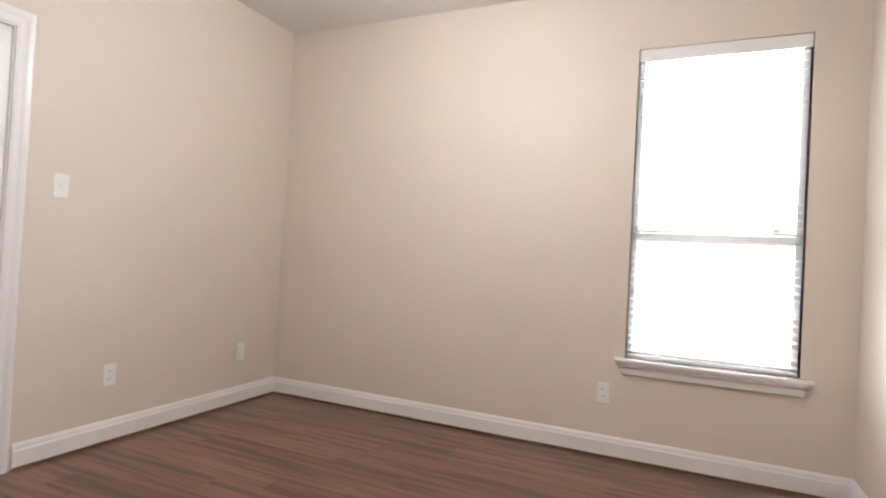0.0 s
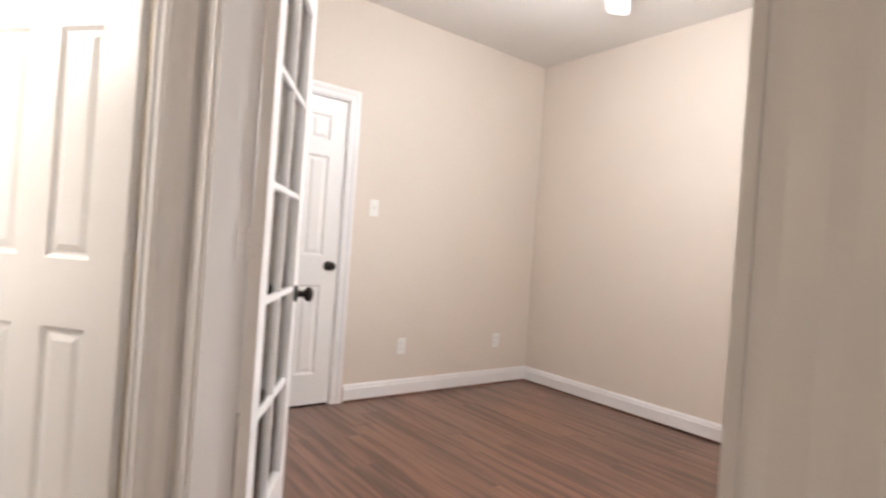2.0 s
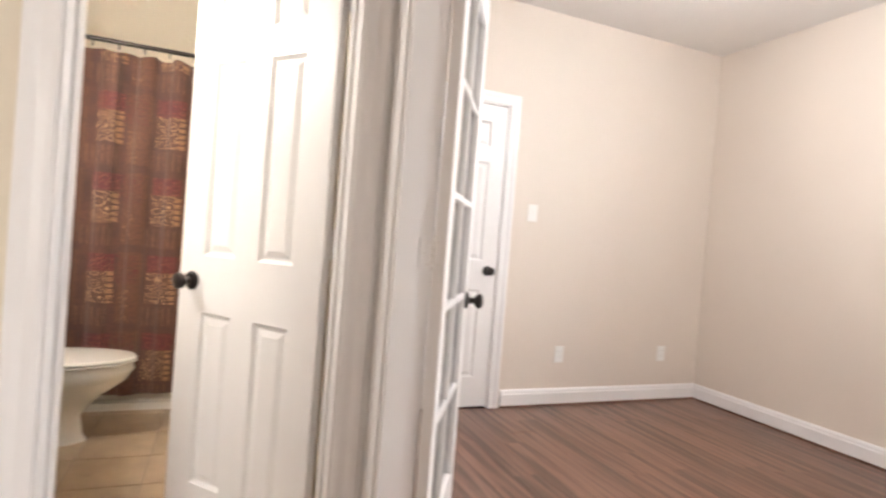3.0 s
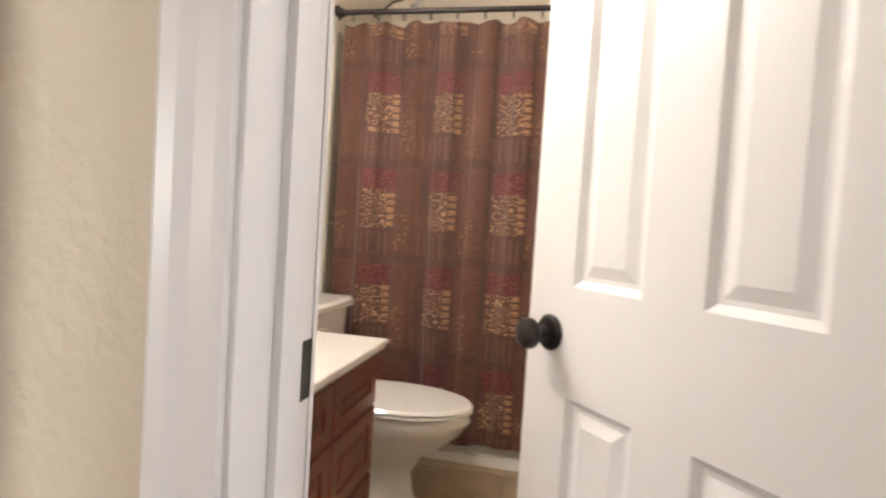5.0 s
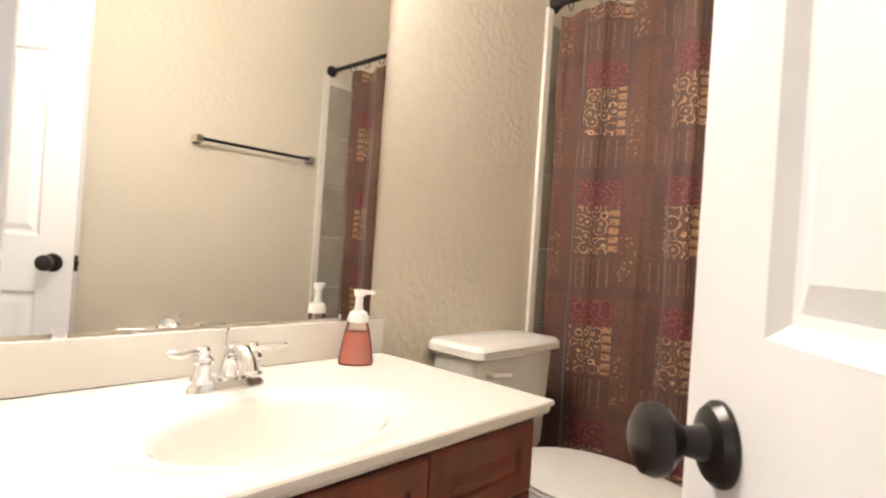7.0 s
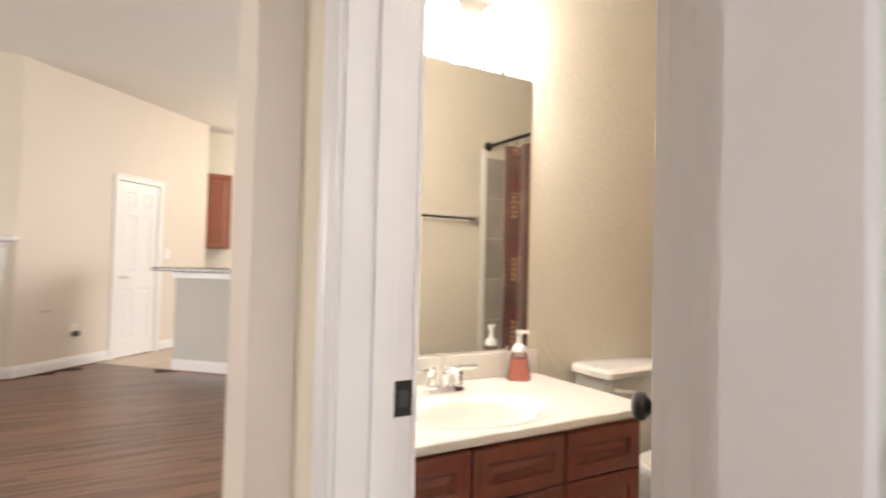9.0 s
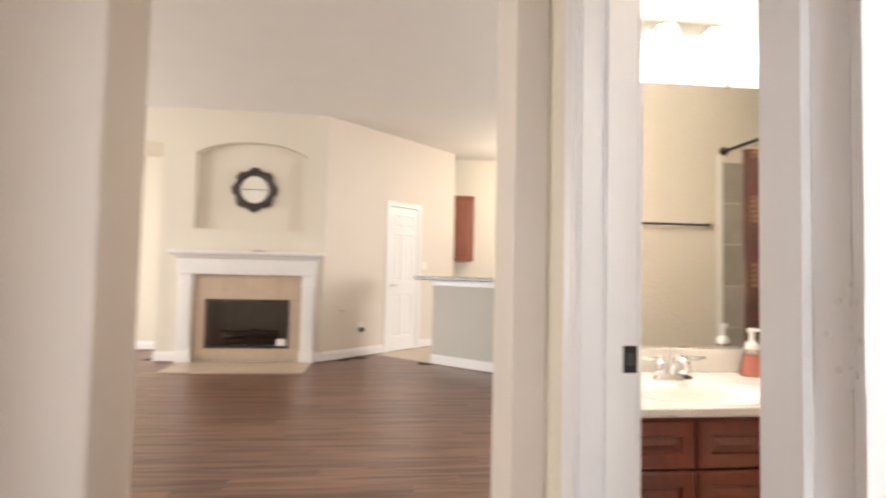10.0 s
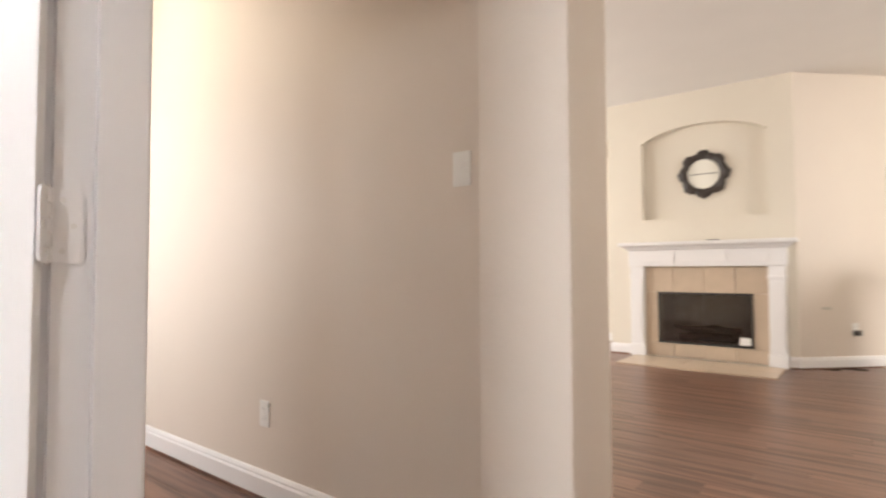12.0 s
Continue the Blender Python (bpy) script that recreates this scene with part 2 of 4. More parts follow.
def boxes(*bs, bevel=0.0):
    """A bmesh of axis-aligned boxes (x0, x1, y0, y1, z0, z1)."""
    bm = bmesh.new()
    for x0, x1, y0, y1, z0, z1 in bs:
        one = bmesh.new()
        r = bmesh.ops.create_cube(one, size=1, matrix=Matrix.Translation(((x0 + x1) / 2, (y0 + y1) / 2, (z0 + z1) / 2)) @ Matrix.Diagonal((abs(x1 - x0), abs(y1 - y0), abs(z1 - z0), 1)))
        if bevel:
            bmesh.ops.bevel(one, geom=one.edges[:], offset=bevel, segments=2, affect="EDGES", profile=0.7)
        tmp = bpy.data.meshes.new("tmp")
        one.to_mesh(tmp)
        one.free()
        bm.from_mesh(tmp)
        bpy.data.meshes.remove(tmp)
    return bm


def lathe(profile, seg=24, m=Matrix()):
    """A turned body from (radius, height) pairs."""
    bm = bmesh.new()
    rings = []
    for r, z in profile:
        rings.append([bm.verts.new(m @ Vector((r * math.cos(2 * math.pi * k / seg), r * math.sin(2 * math.pi * k / seg), z))) for k in range(seg)])
    for a, b in zip(rings, rings[1:]):
        for k in range(seg):
            bm.faces.new((a[k], a[(k + 1) % seg], b[(k + 1) % seg], b[k]))
    for ring in (rings[0], rings[-1]):
        bm.faces.new(ring)
    bmesh.ops.remove_doubles(bm, verts=bm.verts, dist=1e-5)
    return bm


def tube(points, radius, seg=10):
    """A round bar along points; radius may be a list."""
    bm = bmesh.new()
    pts = [Vector(p) for p in points]
    rings = []
    for i, p in enumerate(pts):
        d = (pts[min(i + 1, len(pts) - 1)] - pts[max(i - 1, 0)]).normalized()
        a = d.orthogonal().normalized() if i == 0 else (prev - d * prev.dot(d)).normalized()
        prev = a
        c = d.cross(a)
        r = radius[i] if isinstance(radius, (list, tuple)) else radius
        rings.append([bm.verts.new(p + r * (a * math.cos(2 * math.pi * k / seg) + c * math.sin(2 * math.pi * k / seg))) for k in range(seg)])
    for a, b in zip(rings, rings[1:]):
        for k in range(seg):
            bm.faces.new((a[k], a[(k + 1) % seg], b[(k + 1) % seg], b[k]))
    bm.faces.new(rings[0])
    bm.faces.new(rings[-1])
    return bm


def loft(rings, cap=True):
    bm = bmesh.new()
    vs = [[bm.verts.new(p) for p in ring] for ring in rings]
    for a, b in zip(vs, vs[1:]):
        n = len(a)
        for k in range(n):
            bm.faces.new((a[k], a[(k + 1) % n], b[(k + 1) % n], b[k]))
    if cap:
        bm.faces.new(vs[0])
        bm.faces.new(vs[-1])
    return bm


def profile_run(profile, length):
    """A moulding: profile of (out, up) pairs swept along +x for length; out is +y."""
    return loft([[(x, o, u) for o, u in profile] for x in (0, length)])


def thing(name, label, category, m=Matrix(), group="", kind=""):
    ob = new(name)
    ob.matrix_world = m
    ob.empty_display_size = 0.1
    return tagged(ob, label, category, group, kind)


def part(name, bm, material, parent, label="", m=Matrix(), smooth=False):
    ob = new(name, bm if isinstance(bm, bpy.types.Mesh) else finish(bm, name, material, smooth))
    ob.parent = parent
    ob.matrix_local = m
    if label:
        ob["label"] = label
    return ob


def solo(name, bm, material, label, category, m=Matrix(), group="", kind="", smooth=False):
    ob = new(name, finish(bm, name, material, smooth))
    ob.matrix_world = m
    return tagged(ob, label, category, group, kind)


def structure(name, bs, material, label, category, bevel=0.0):
    return solo(name, boxes(*bs, bevel=bevel), material, label, category, kind="structure", smooth=bevel > 0)


# ---- walls, floors, ceilings ----
H, HL = 2.75, 3.05
# study
structure("wall_west_study", [(-3.05, -2.93, 0.885, 1.54, 0, H), (-3.05, -2.93, 2.19, 4.18, 0, H), (-3.05, -2.93, 1.54, 2.19, 2.06, H)], M_WALL, "beige painted study wall with closet door", "wall")
structure("wall_north_study", [(-2.93, -0.40, 4.04, 4.18, 0, H), (0.45, 0.81, 4.04, 4.18, 0, H), (-0.40, 0.45, 4.04, 4.18, 0, 0.58), (-0.40, 0.45, 4.04, 4.18, 2.36, H)], M_WALL, "beige painted study wall with one tall window", "wall")
structure("wall_east_study", [(0.69, 0.81, 0.885, 4.04, 0, H)], M_WALL, "beige painted plain study wall", "wall")
structure("wall_south_study", [(-2.93, -1.108, 0.885, 0.99, 0, H), (0.263, 0.69, 0.885, 0.99, 0, H), (-1.108, 0.263, 0.885, 0.99, 2.07, H)], M_WALL, "beige painted wall with wide glazed double doors", "wall")
structure("ceiling_study", [(-3.05, 0.81, 0.99, 4.18, H, H + 0.1)], M_CEIL, "white textured study ceiling", "ceiling")
structure("wall_closet_back", [(-3.85, -3.75, 0.885, 3.02, 0, H), (-3.75, -3.05, 2.92, 3.02, 0, H)], M_WALL, "beige closet wall behind the door", "wall")
# hall
structure("wall_hall_south", [(0.30, 4.5, -0.36, -0.235, 0, HL)], M_WALL, "beige painted hall wall with a light switch", "wall")
structure("wall_hall_pier_east", [(0.08, 0.37, -0.37, -0.10, 0, HL)], M_WALL, "beige drywall pier with rounded corner beside living room", "wall", bevel=0.018)
structure("wall_hall_pier_west", [(-1.335, -1.075, -0.46, -0.20, 0, HL)], M_WALL, "beige drywall pier with rounded corner beside bathroom door", "wall", bevel=0.018)
structure("wall_hall_north", [(0.81, 2.6, 0.885, 0.99, 0, H), (3.4, 4.5, 0.885, 0.99, 0, H), (2.6, 3.4, 0.885, 0.99, 2.06, H)], M_WALL, "beige painted hall wall with a doorway", "wall")
structure("wall_hall_end", [(4.5, 4.62, -0.36, 1.6, 0, H)], M_WALL, "beige painted wall at the end of the hall", "wall")
structure("wall_hall_side_room", [(2.3, 2.4, 0.99, 1.6, 0, H), (2.3, 4.5, 1.5, 1.6, 0, H)], M_WALL, "beige painted wall of a side room", "wall")
structure("ceiling_hall", [(-1.18, 4.62, -0.235, 0.885, H, H + 0.08), (2.3, 4.5, 0.99, 1.6, H, H + 0.08)], M_CEIL, "white textured hall ceiling", "ceiling")
# bathroom
structure("wall_bath_east", [(-1.335, -1.18, -0.20, 0.070, 0, H), (-1.335, -1.18, 0.788, 0.885, 0, H), (-1.335, -1.18, 0.070, 0.788, 2.06, H)], M_WALL_BATH, "beige textured wall with the bathroom doorway", "wall")
structure("wall_bath_south", [(-4.05, -1.335, -0.85, -0.73, 0, H)], M_WALL_BATH, "beige orange-peel textured wall behind the vanity", "wall")
structure("wall_bath_south_end", [(-1.335, -1.18, -0.85, -0.46, 0, HL)], M_WALL_BATH, "beige textured wall end beside the vanity", "wall")
structure("wall_bath_north", [(-4.05, -1.335, 0.81, 0.884, 0, H)], M_WALL_BATH, "beige textured wall with a towel bar", "wall")
structure("wall_bath_west", [(-4.05, -3.95, -0.73, 0.81, 0, H)], M_WALL_BATH, "beige textured wall above the bathtub", "wall")
structure("ceiling_bath", [(-4.05, -1.335, -0.73, 0.884, H, H + 0.08)], M_CEIL, "white textured bathroom ceiling", "ceiling")
# living room
structure("wall_living_north", [(-6.0, -1.18, -0.97, -0.85, 0, HL), (4.5, 6.4, -0.45, -0.33, 0, HL)], M_WALL_LIV, "cream painted living room wall", "wall")
structure("wall_living_east", [(6.3, 6.42, -7.5, -5.2, 0, HL), (6.3, 6.42, -1.4, -0.45, 0, HL), (6.3, 6.42, -5.2, -1.4, 0, 0.45), (6.3, 6.42, -5.2, -1.4, 2.55, HL)], M_WALL_LIV, "cream living room wall with wide windows", "wall")
structure("wall_living_south", [(1.95, 6.3, -6.42, -6.30, 0, HL)], M_WALL_LIV, "cream painted recessed living room wall", "wall")
# Out of view; its opening is assumed, beside the west fill lamp.
structure("wall_living_west", [(-6.12, -6.0, -9.0, -3.8, 0, HL), (-6.12, -6.0, -1.4, -0.85, 0, HL), (-6.12, -6.0, -3.8, -1.4, 0, 0.7), (-6.12, -6.0, -3.8, -1.4, 2.3, HL)], M_WALL_LIV, "unseen cream dining side wall with an assumed opening", "wall")
structure("wall_kitchen_south", [(-6.0, -1.75, -7.7, -7.58, 0, HL)], M_WALL_LIV, "cream painted kitchen wall", "wall")
structure("ceiling_living", [(-6.12, 6.42, -9.0, -0.33, HL, HL + 0.1)], M_CEIL, "white textured living room ceiling", "ceiling")
# fireplace chase, diagonal wall and kitchen side
def chase():
    bs = [(0.03, 0.27, -5.45, -5.35, 0, HL), (1.58, 1.97, -5.45, -5.35, 0, HL), (0.27, 1.58, -5.45, -5.35, 0.80, 1.60), (0.27, 0.43, -5.45, -5.35, 0, 0.80), (1.37, 1.58, -5.45, -5.35, 0, 0.80), (0.43, 1.37, -5.45, -5.35, 0, 0.17), (0.43, 1.37, -5.45, -5.35, 0.75, 0.80)]
    n = 28
    for k in range(n):
        xa, xb = 0.27 + 1.31 * k / n, 0.27 + 1.31 * (k + 1) / n
        u = ((xa + xb) / 2 - 0.925) / 0.655
        bs.append((xa, xb, -5.45, -5.35, 2.51 + 0.26 * math.sqrt(max(0, 1.25 - u * u)) - 0.13, HL))
    bs.append((0.03, 1.97, -5.56, -5.45, 0.80, HL))
    bs.append((1.87, 1.97, -6.30, -5.56, 0, HL))
    return bs


structure("wall_fireplace", chase(), M_WALL_LIV, "cream chimney wall with an arched recess", "wall")
structure("wall_recess_header", [(1.97, 3.9, -6.30, -5.35, 2.63, HL)], M_WALL_LIV, "cream header over the recessed wall", "wall")
DIAG = Matrix.Translation((0.03, -5.35, 0)) @ Matrix(((-0.7071, -0.7071, 0, 0), (-0.7071, 0.7071, 0, 0), (0, 0, 1, 0), (0, 0, 0, 1))) @ Matrix()


def diag(bm):
    bm.transform(DIAG)
    return bm


solo("wall_diagonal", diag(boxes((0, 1.12, -0.12, 0, 0, HL), (1.74, 2.62, -0.12, 0, 0, HL), (1.12, 1.74, -0.12, 0, 2.06, HL), (1.05, 1.8, -0.4, -0.36, 0, 2.2))), M_WALL, "beige angled living room wall with a door", "wall", kind="structure")
solo("bar_wall", diag(boxes((0.88, 1.02, 1.02, 4.6, 0, 1.02))), M_WALL_GREY, "grey painted half wall under the breakfast bar", "wall", kind="structure")
solo("bar_counter", diag(boxes((0.72, 1.22, 0.86, 4.7, 1.035, 1.075), bevel=0.008)), M_GRANITE, "dark granite breakfast bar top on half wall", "counter")
solo("trim_bar_cap", diag(boxes((0.855, 1.03, 0.995, 4.6, 0.965, 1.033), bevel=0.006)), M_TRIM, "white moulding under the bar top", "trim", kind="structure")

# floors
structure("floor", [(-6.12, 6.42, -9.0, -0.33, -0.12, -0.004), (-1.29, 4.62, -0.33, 0.93, -0.12, -0.004), (-3.05, 0.81, 0.93, 4.18, -0.12, -0.004), (2.3, 4.5, 0.93, 1.6, -0.12, -0.004)], M_JOINT, "brown wood laminate plank floor", "floor")
structure("floor_bath", [(-4.05, -1.29, -0.73, 0.83, -0.12, -0.004)], M_GROUT, "tan bathroom floor tiles with grout", "floor")
solo("ground", boxes((-60, 60, -60, 60, -0.35, -0.25)), M_EARTH, "grass ground outside the house", "ground", kind="structure")
structure("ceiling_closet", [(-3.85, -3.05, 0.83, 3.02, H, H + 0.08)], M_CEIL, "white closet ceiling", "ceiling")

# ---- trim ----
BB = [(0, 0), (0.017, 0), (0.017, 0.088), (0.012, 0.098), (0.012, 0.106), (0.006, 0.118), (0, 0.122)]
# Section of the dark strip that draws the shadow line at a baseboard's foot.
GAP_SHADE = [(0.017, 0), (0.022, 0), (0.022, 0.012), (0.017, 0.014)]


def baseboard(x0, y0, x1, y1, label="white painted baseboard with moulded top"):
    """Runs from the first point to the second; the room lies to the left of the run."""
    d = math.hypot(x1 - x0, y1 - y0)
    m = pose(x0, y0, 0, 0, 0, math.degrees(math.atan2(y1 - y0, x1 - x0)))
    ob = solo("baseboard", profile_run(BB, d), M_TRIM, label, "baseboard", m, kind="structure")
    # Shade put in as geometry: a plank-brown strip, not a moulding.
    part("shadow_gap", profile_run(GAP_SHADE, d), M_PLANK, ob, "dark brown strip drawn as the shadow line under the baseboard")


baseboard(-2.93, 4.04, -2.93, 2.27)
baseboard(0.69, 4.04, -2.93, 4.04)
baseboard(0.69, 0.99, 0.69, 4.04)
baseboard(-2.93, 1.47, -2.93, 0.99)
baseboard(-2.93, 0.99, -1.18, 0.99)
baseboard(0.34, 0.99, 0.69, 0.99)
baseboard(0.37, -0.235, 4.5, -0.235)
baseboard(1.72, -5.35, 1.97, -5.35)
baseboard(0.03, -5.35, 0.11, -5.35)
baseboard(1.97, -5.35, 1.97, -6.30)
baseboard(1.97, -6.30, 3.9, -6.30)
baseboard(3.9, -6.30, 6.3, -6.30)


def diag_base(u0, u1):
    a, b = DIAG @ Vector((u0, 0, 0)), DIAG @ Vector((u1, 0, 0))
    baseboard(b.x, b.y, a.x, a.y)


diag_base(0, 1.05)
diag_base(1.81, 2.62)
_a, _b = DIAG @ Vector((0.88, 1.02, 0)), DIAG @ Vector((0.88, 4.6, 0))
baseboard(_b.x, _b.y, _a.x, _a.y)
_a, _b = DIAG @ Vector((1.02, 1.02, 0)), DIAG @ Vector((0.88, 1.02, 0))
baseboard(_b.x, _b.y, _a.x, _a.y)

CAS = [(0, 0), (0, 0.010), (0.013, 0.013), (0.034, 0.013), (0.050, 0.018), (0.066, 0.020), (0.072, 0.016), (0.072, 0)]


def casing(name, w, h, m, label="white moulded door casing"):
    """Trim round an opening from x = 0 to w in the local wall plane; out is +y."""
    bm = bmesh.new()
    path = [((0, 0), (-1, 0)), ((0, h), (-1, 1)), ((w, h), (1, 1)), ((w, 0), (1, 0))]
    rings = [[bm.verts.new((px + dx * o, up, pz + dz * o)) for o, up in CAS] for (px, pz), (dx, dz) in path]
    for a, b in zip(rings, rings[1:]):
        for k in range(len(CAS)):
            bm.faces.new((a[k], a[(k + 1) % len(CAS)], b[(k + 1) % len(CAS)], b[k]))
    bm.faces.new(rings[0])
    bm.faces.new(rings[-1])
    return solo(name, bm, M_TRIM, label, "trim", m, kind="structure")


def jamb(w, h, depth, m, label="white painted door jamb with stop", stop=(0.72, 0.42)):
    """Lining of an opening; depth runs to -y, a stop covers part of that depth."""
    t = 0.018
    return solo("trim_jamb", boxes((0, t, -depth, 0, 0, h), (w - t, w, -depth, 0, 0, h), (t, w - t, -depth, 0, h - t, h), (t, t + 0.011, -depth * stop[0], -depth * stop[1], 0, h - t), (w - t - 0.011, w - t, -depth * stop[0], -depth * stop[1], 0, h - t), bevel=0.002), M_TRIM, label, "trim", m, kind="structure")


# closet
casing("trim_closet", 0.63, 2.05, pose(-2.93, 2.18, 0, 0, 0, -90))
jamb(0.65, 2.06, 0.12, pose(-2.929, 2.19, 0, 0, 0, -90))
# bathroom doorway
casing("trim_bath_hall", 0.698, 2.05, pose(-1.18, 0.778, 0, 0, 0, -90))
casing("trim_bath_inside", 0.678, 2.05, pose(-1.335, 0.090, 0, 0, 0, 90))
jamb(0.718, 2.06, 0.155, pose(-1.18, 0.788, 0, 0, 0, -90))
# double doors
casing("trim_study_inside", 1.351, 2.06, pose(-1.098, 0.99, 0))
casing("trim_study_hall", 1.351, 2.06, pose(0.253, 0.885, 0, 0, 0, 180))
jamb(1.371, 2.07, 0.105, pose(-1.108, 0.99, 0), stop=(1.0, 0.42))

# living room angled door
casing("trim_living_door", 0.60, 2.05, Matrix.Translation(DIAG @ Vector((1.13, 0, 0))) @ Matrix.Rotation(radians(225), 4, "Z") @ Matrix.Diagonal((1, -1, 1, 1)))


# ---- doors ----
def knob(parent, x, y, z, side, material=M_BRONZE, name="knob"):
    """A round door knob with its rose on the face at y, out along side (+1 or -1)."""
    prof = [(0.0, 0), (0.033, 0), (0.033, 0.004), (0.028, 0.010), (0.014, 0.013), (0.011, 0.030), (0.018, 0.036), (0.027, 0.044), (0.0285, 0.052), (0.026, 0.061), (0.016, 0.067), (0.0, 0.069)]
    return part(name, lathe(prof, 28, pose(x, y, z, -90 * side, 0, 0)), material, parent, "dark bronze round knob" if material is M_BRONZE else "satin nickel knob", smooth=True)


def six_panel_door(name, w, h, m, label, sides=(1, -1), knob_mat=M_BRONZE, zk=0.92):
    """Leaf along +x from the hinge at the origin, thickness 0 to 0.035 in y."""
    t = 0.035
    root = thing(name, label, "door", m, kind="structure" if name.startswith("door_") else "")
    st, cs = 0.124 * w / 0.68, 0.112 * w / 0.68
    rows = [(0.20, 0.79), (0.985, 1.645), (1.745, h - 0.11)]
    cols = [(st, w / 2 - cs / 2), (w / 2 + cs / 2, w - st)]
    bs = [(0, st, 0, t, 0, h), (w - st, w, 0, t, 0, h), (w / 2 - cs / 2, w / 2 + cs / 2, 0, t, 0, h)]
    zs = [0] + [v for r in rows for v in r] + [h]
    for xa, xb in cols:
        for k in range(0, len(zs), 2):
            bs.append((xa, xb, 0, t, zs[k], zs[k + 1]))
    part("body", boxes(*bs), M_DOOR, root)
    for xa, xb in cols:
        for za, zb in rows:
            d = 0.011
            rings = []
            for sgn in (-1, 1):
                seq = [(0.0, 0.0), (0.012, d), (0.020, d), (0.040, 0.003)]
                seq = [(i, (t - dd) if sgn > 0 else dd) for i, dd in seq]
                if sgn < 0:
                    seq = seq[::-1]
                for i, yy in seq:
                    rings.append([(xa + i, yy, za + i), (xb - i, yy, za + i), (xb - i, yy, zb - i), (xa + i, yy, zb - i)])
            part("panel", loft(rings), M_DOOR, root)
    for s in sides:
        knob(root, w - 0.065, t if s > 0 else 0, zk, s, knob_mat)
    part("latch_plate", boxes((w, w + 0.0015, 0.006, 0.029, zk - 0.028, zk + 0.028), (w, w + 0.008, 0.011, 0.024, zk - 0.009, zk + 0.009)), M_BRONZE, root, "dark latch plate")
    return root


def hinge(x, y, z, jamb_turn, leaf_turn, name="door_hinge", mat_=M_TRIM, label="white painted butt hinge on door jamb"):
    """A butt hinge: knuckles along z, one plate turned to lie on the jamb, one on the edge of the leaf."""
    root = thing(name, label, "hinge", pose(x, y, z))
    pts = [(0.003, -0.045)]
    for k in range(7):
        a = -math.pi / 2 + k * math.pi / 12
        pts.append((0.026 + 0.012 * math.cos(a), -0.033 + 0.012 * math.sin(a)))
    for k in range(7):
        a = k * math.pi / 12
        pts.append((0.026 + 0.012 * math.cos(a), 0.033 + 0.012 * math.sin(a)))
    pts.append((0.003, 0.045))
    for turn in (jamb_turn, leaf_turn):
        bm = loft([[(px, q, pz) for px, pz in pts] for q in (-0.0016, 0.0016)])
        leaf = part("leaf", bm, mat_, root, "", pose(0, 0, 0, 0, 0, turn))
        for sx, sz in ((0.015, -0.031), (0.027, 0.0), (0.015, 0.031)):
            part("screw", lathe([(0, -0.0026), (0.0036, -0.0026), (0.0036, 0.0026), (0, 0.0026)], 10, pose(sx, 0, sz, -90)), M_SCREW, leaf, "dull screw head")
    for k in range(5):
        z0 = -0.045 + k * 0.018
        part("knuckle", lathe([(0, z0 + 0.0012), (0.0050, z0 + 0.0012), (0.0055, z0 + 0.002), (0.0055, z0 + 0.016), (0.0050, z0 + 0.0168), (0, z0 + 0.0168)], 14), mat_, root, smooth=True)
    part("pin", lathe([(0, -0.048), (0.0032, -0.048), (0.0032, 0.048), (0, 0.048)], 12), M_SCREW, root, "hinge pin")
    return root


six_panel_door("door_closet", 0.61, 2.025, pose(-2.938, 1.56, 0.012, 0, 0, 90), "closed white six-panel closet door with bronze knob", sides=(-1,))
six_panel_door("bathroom_door", 0.638, 2.03, pose(-1.334, 0.757, 0.012, 0, 0, 220), "open white six-panel bathroom door with bronze knobs", zk=0.895)
_d = six_panel_door("door_living", 0.59, 2.03, Matrix.Translation(DIAG @ Vector((1.725, -0.035, 0.012))) @ Matrix.Rotation(radians(45), 4, "Z") @ Matrix.Diagonal((1, 1, 1, 1)), "closed white six-panel door with a lever handle", sides=(), knob_mat=M_NICKEL)
_lever = part("lever_handle", tube([(0, 0, 0), (0, 0.045, 0), (-0.02, 0.055, 0), (-0.10, 0.055, 0.004)], [0.012, 0.011, 0.010, 0.007]), M_NICKEL, _d, "satin nickel lever", pose(0.53, 0.0, 0.92), smooth=True)


def french_leaf(w, m, label):
    """Glazed leaf along +x from the hinge, two by five panes, thickness -0.0175 to 0.0175."""
    h, t, st = 2.03, 0.035, 0.088
    root = thing("french_door", label, "door", m, group="pair of glazed doors")
    part("frame", boxes((0, st, 0, t, 0, h), (w - st, w, 0, t, 0, h), (st, w - st, 0, t, 0, 0.22), (st, w - st, 0, t, h - 0.11, h), bevel=0.002), M_DOOR, root)
    z0, z1, x0, x1 = 0.22, h - 0.11, st, w - st
    for k in range(1, 5):
        z = z0 + (z1 - z0) * k / 5
        part("muntin", boxes((x0, x1, 0.003, t - 0.003, z - 0.010, z + 0.010), bevel=0.004), M_DOOR, root)
    xm = (x0 + x1) / 2
    for k in range(5):
        za, zb = z0 + (z1 - z0) * k / 5 + (0.010 if k else 0), z0 + (z1 - z0) * (k + 1) / 5 - (0.010 if k < 4 else 0)
        part("muntin", boxes((xm - 0.010, xm + 0.010, 0.003, t - 0.003, za, zb), bevel=0.004), M_DOOR, root)
        for xa, xb in ((x0, xm - 0.010), (xm + 0.010, x1)):
            p = part("pane", boxes((xa, xb, t / 2 - 0.002, t / 2 + 0.002, za, zb)), M_GLASS, root, "clear glass pane")
            p.visible_shadow = False
    for s in (1, -1):
        knob(root, w - 0.048, t if s > 0 else 0, 0.88, s)
    return root


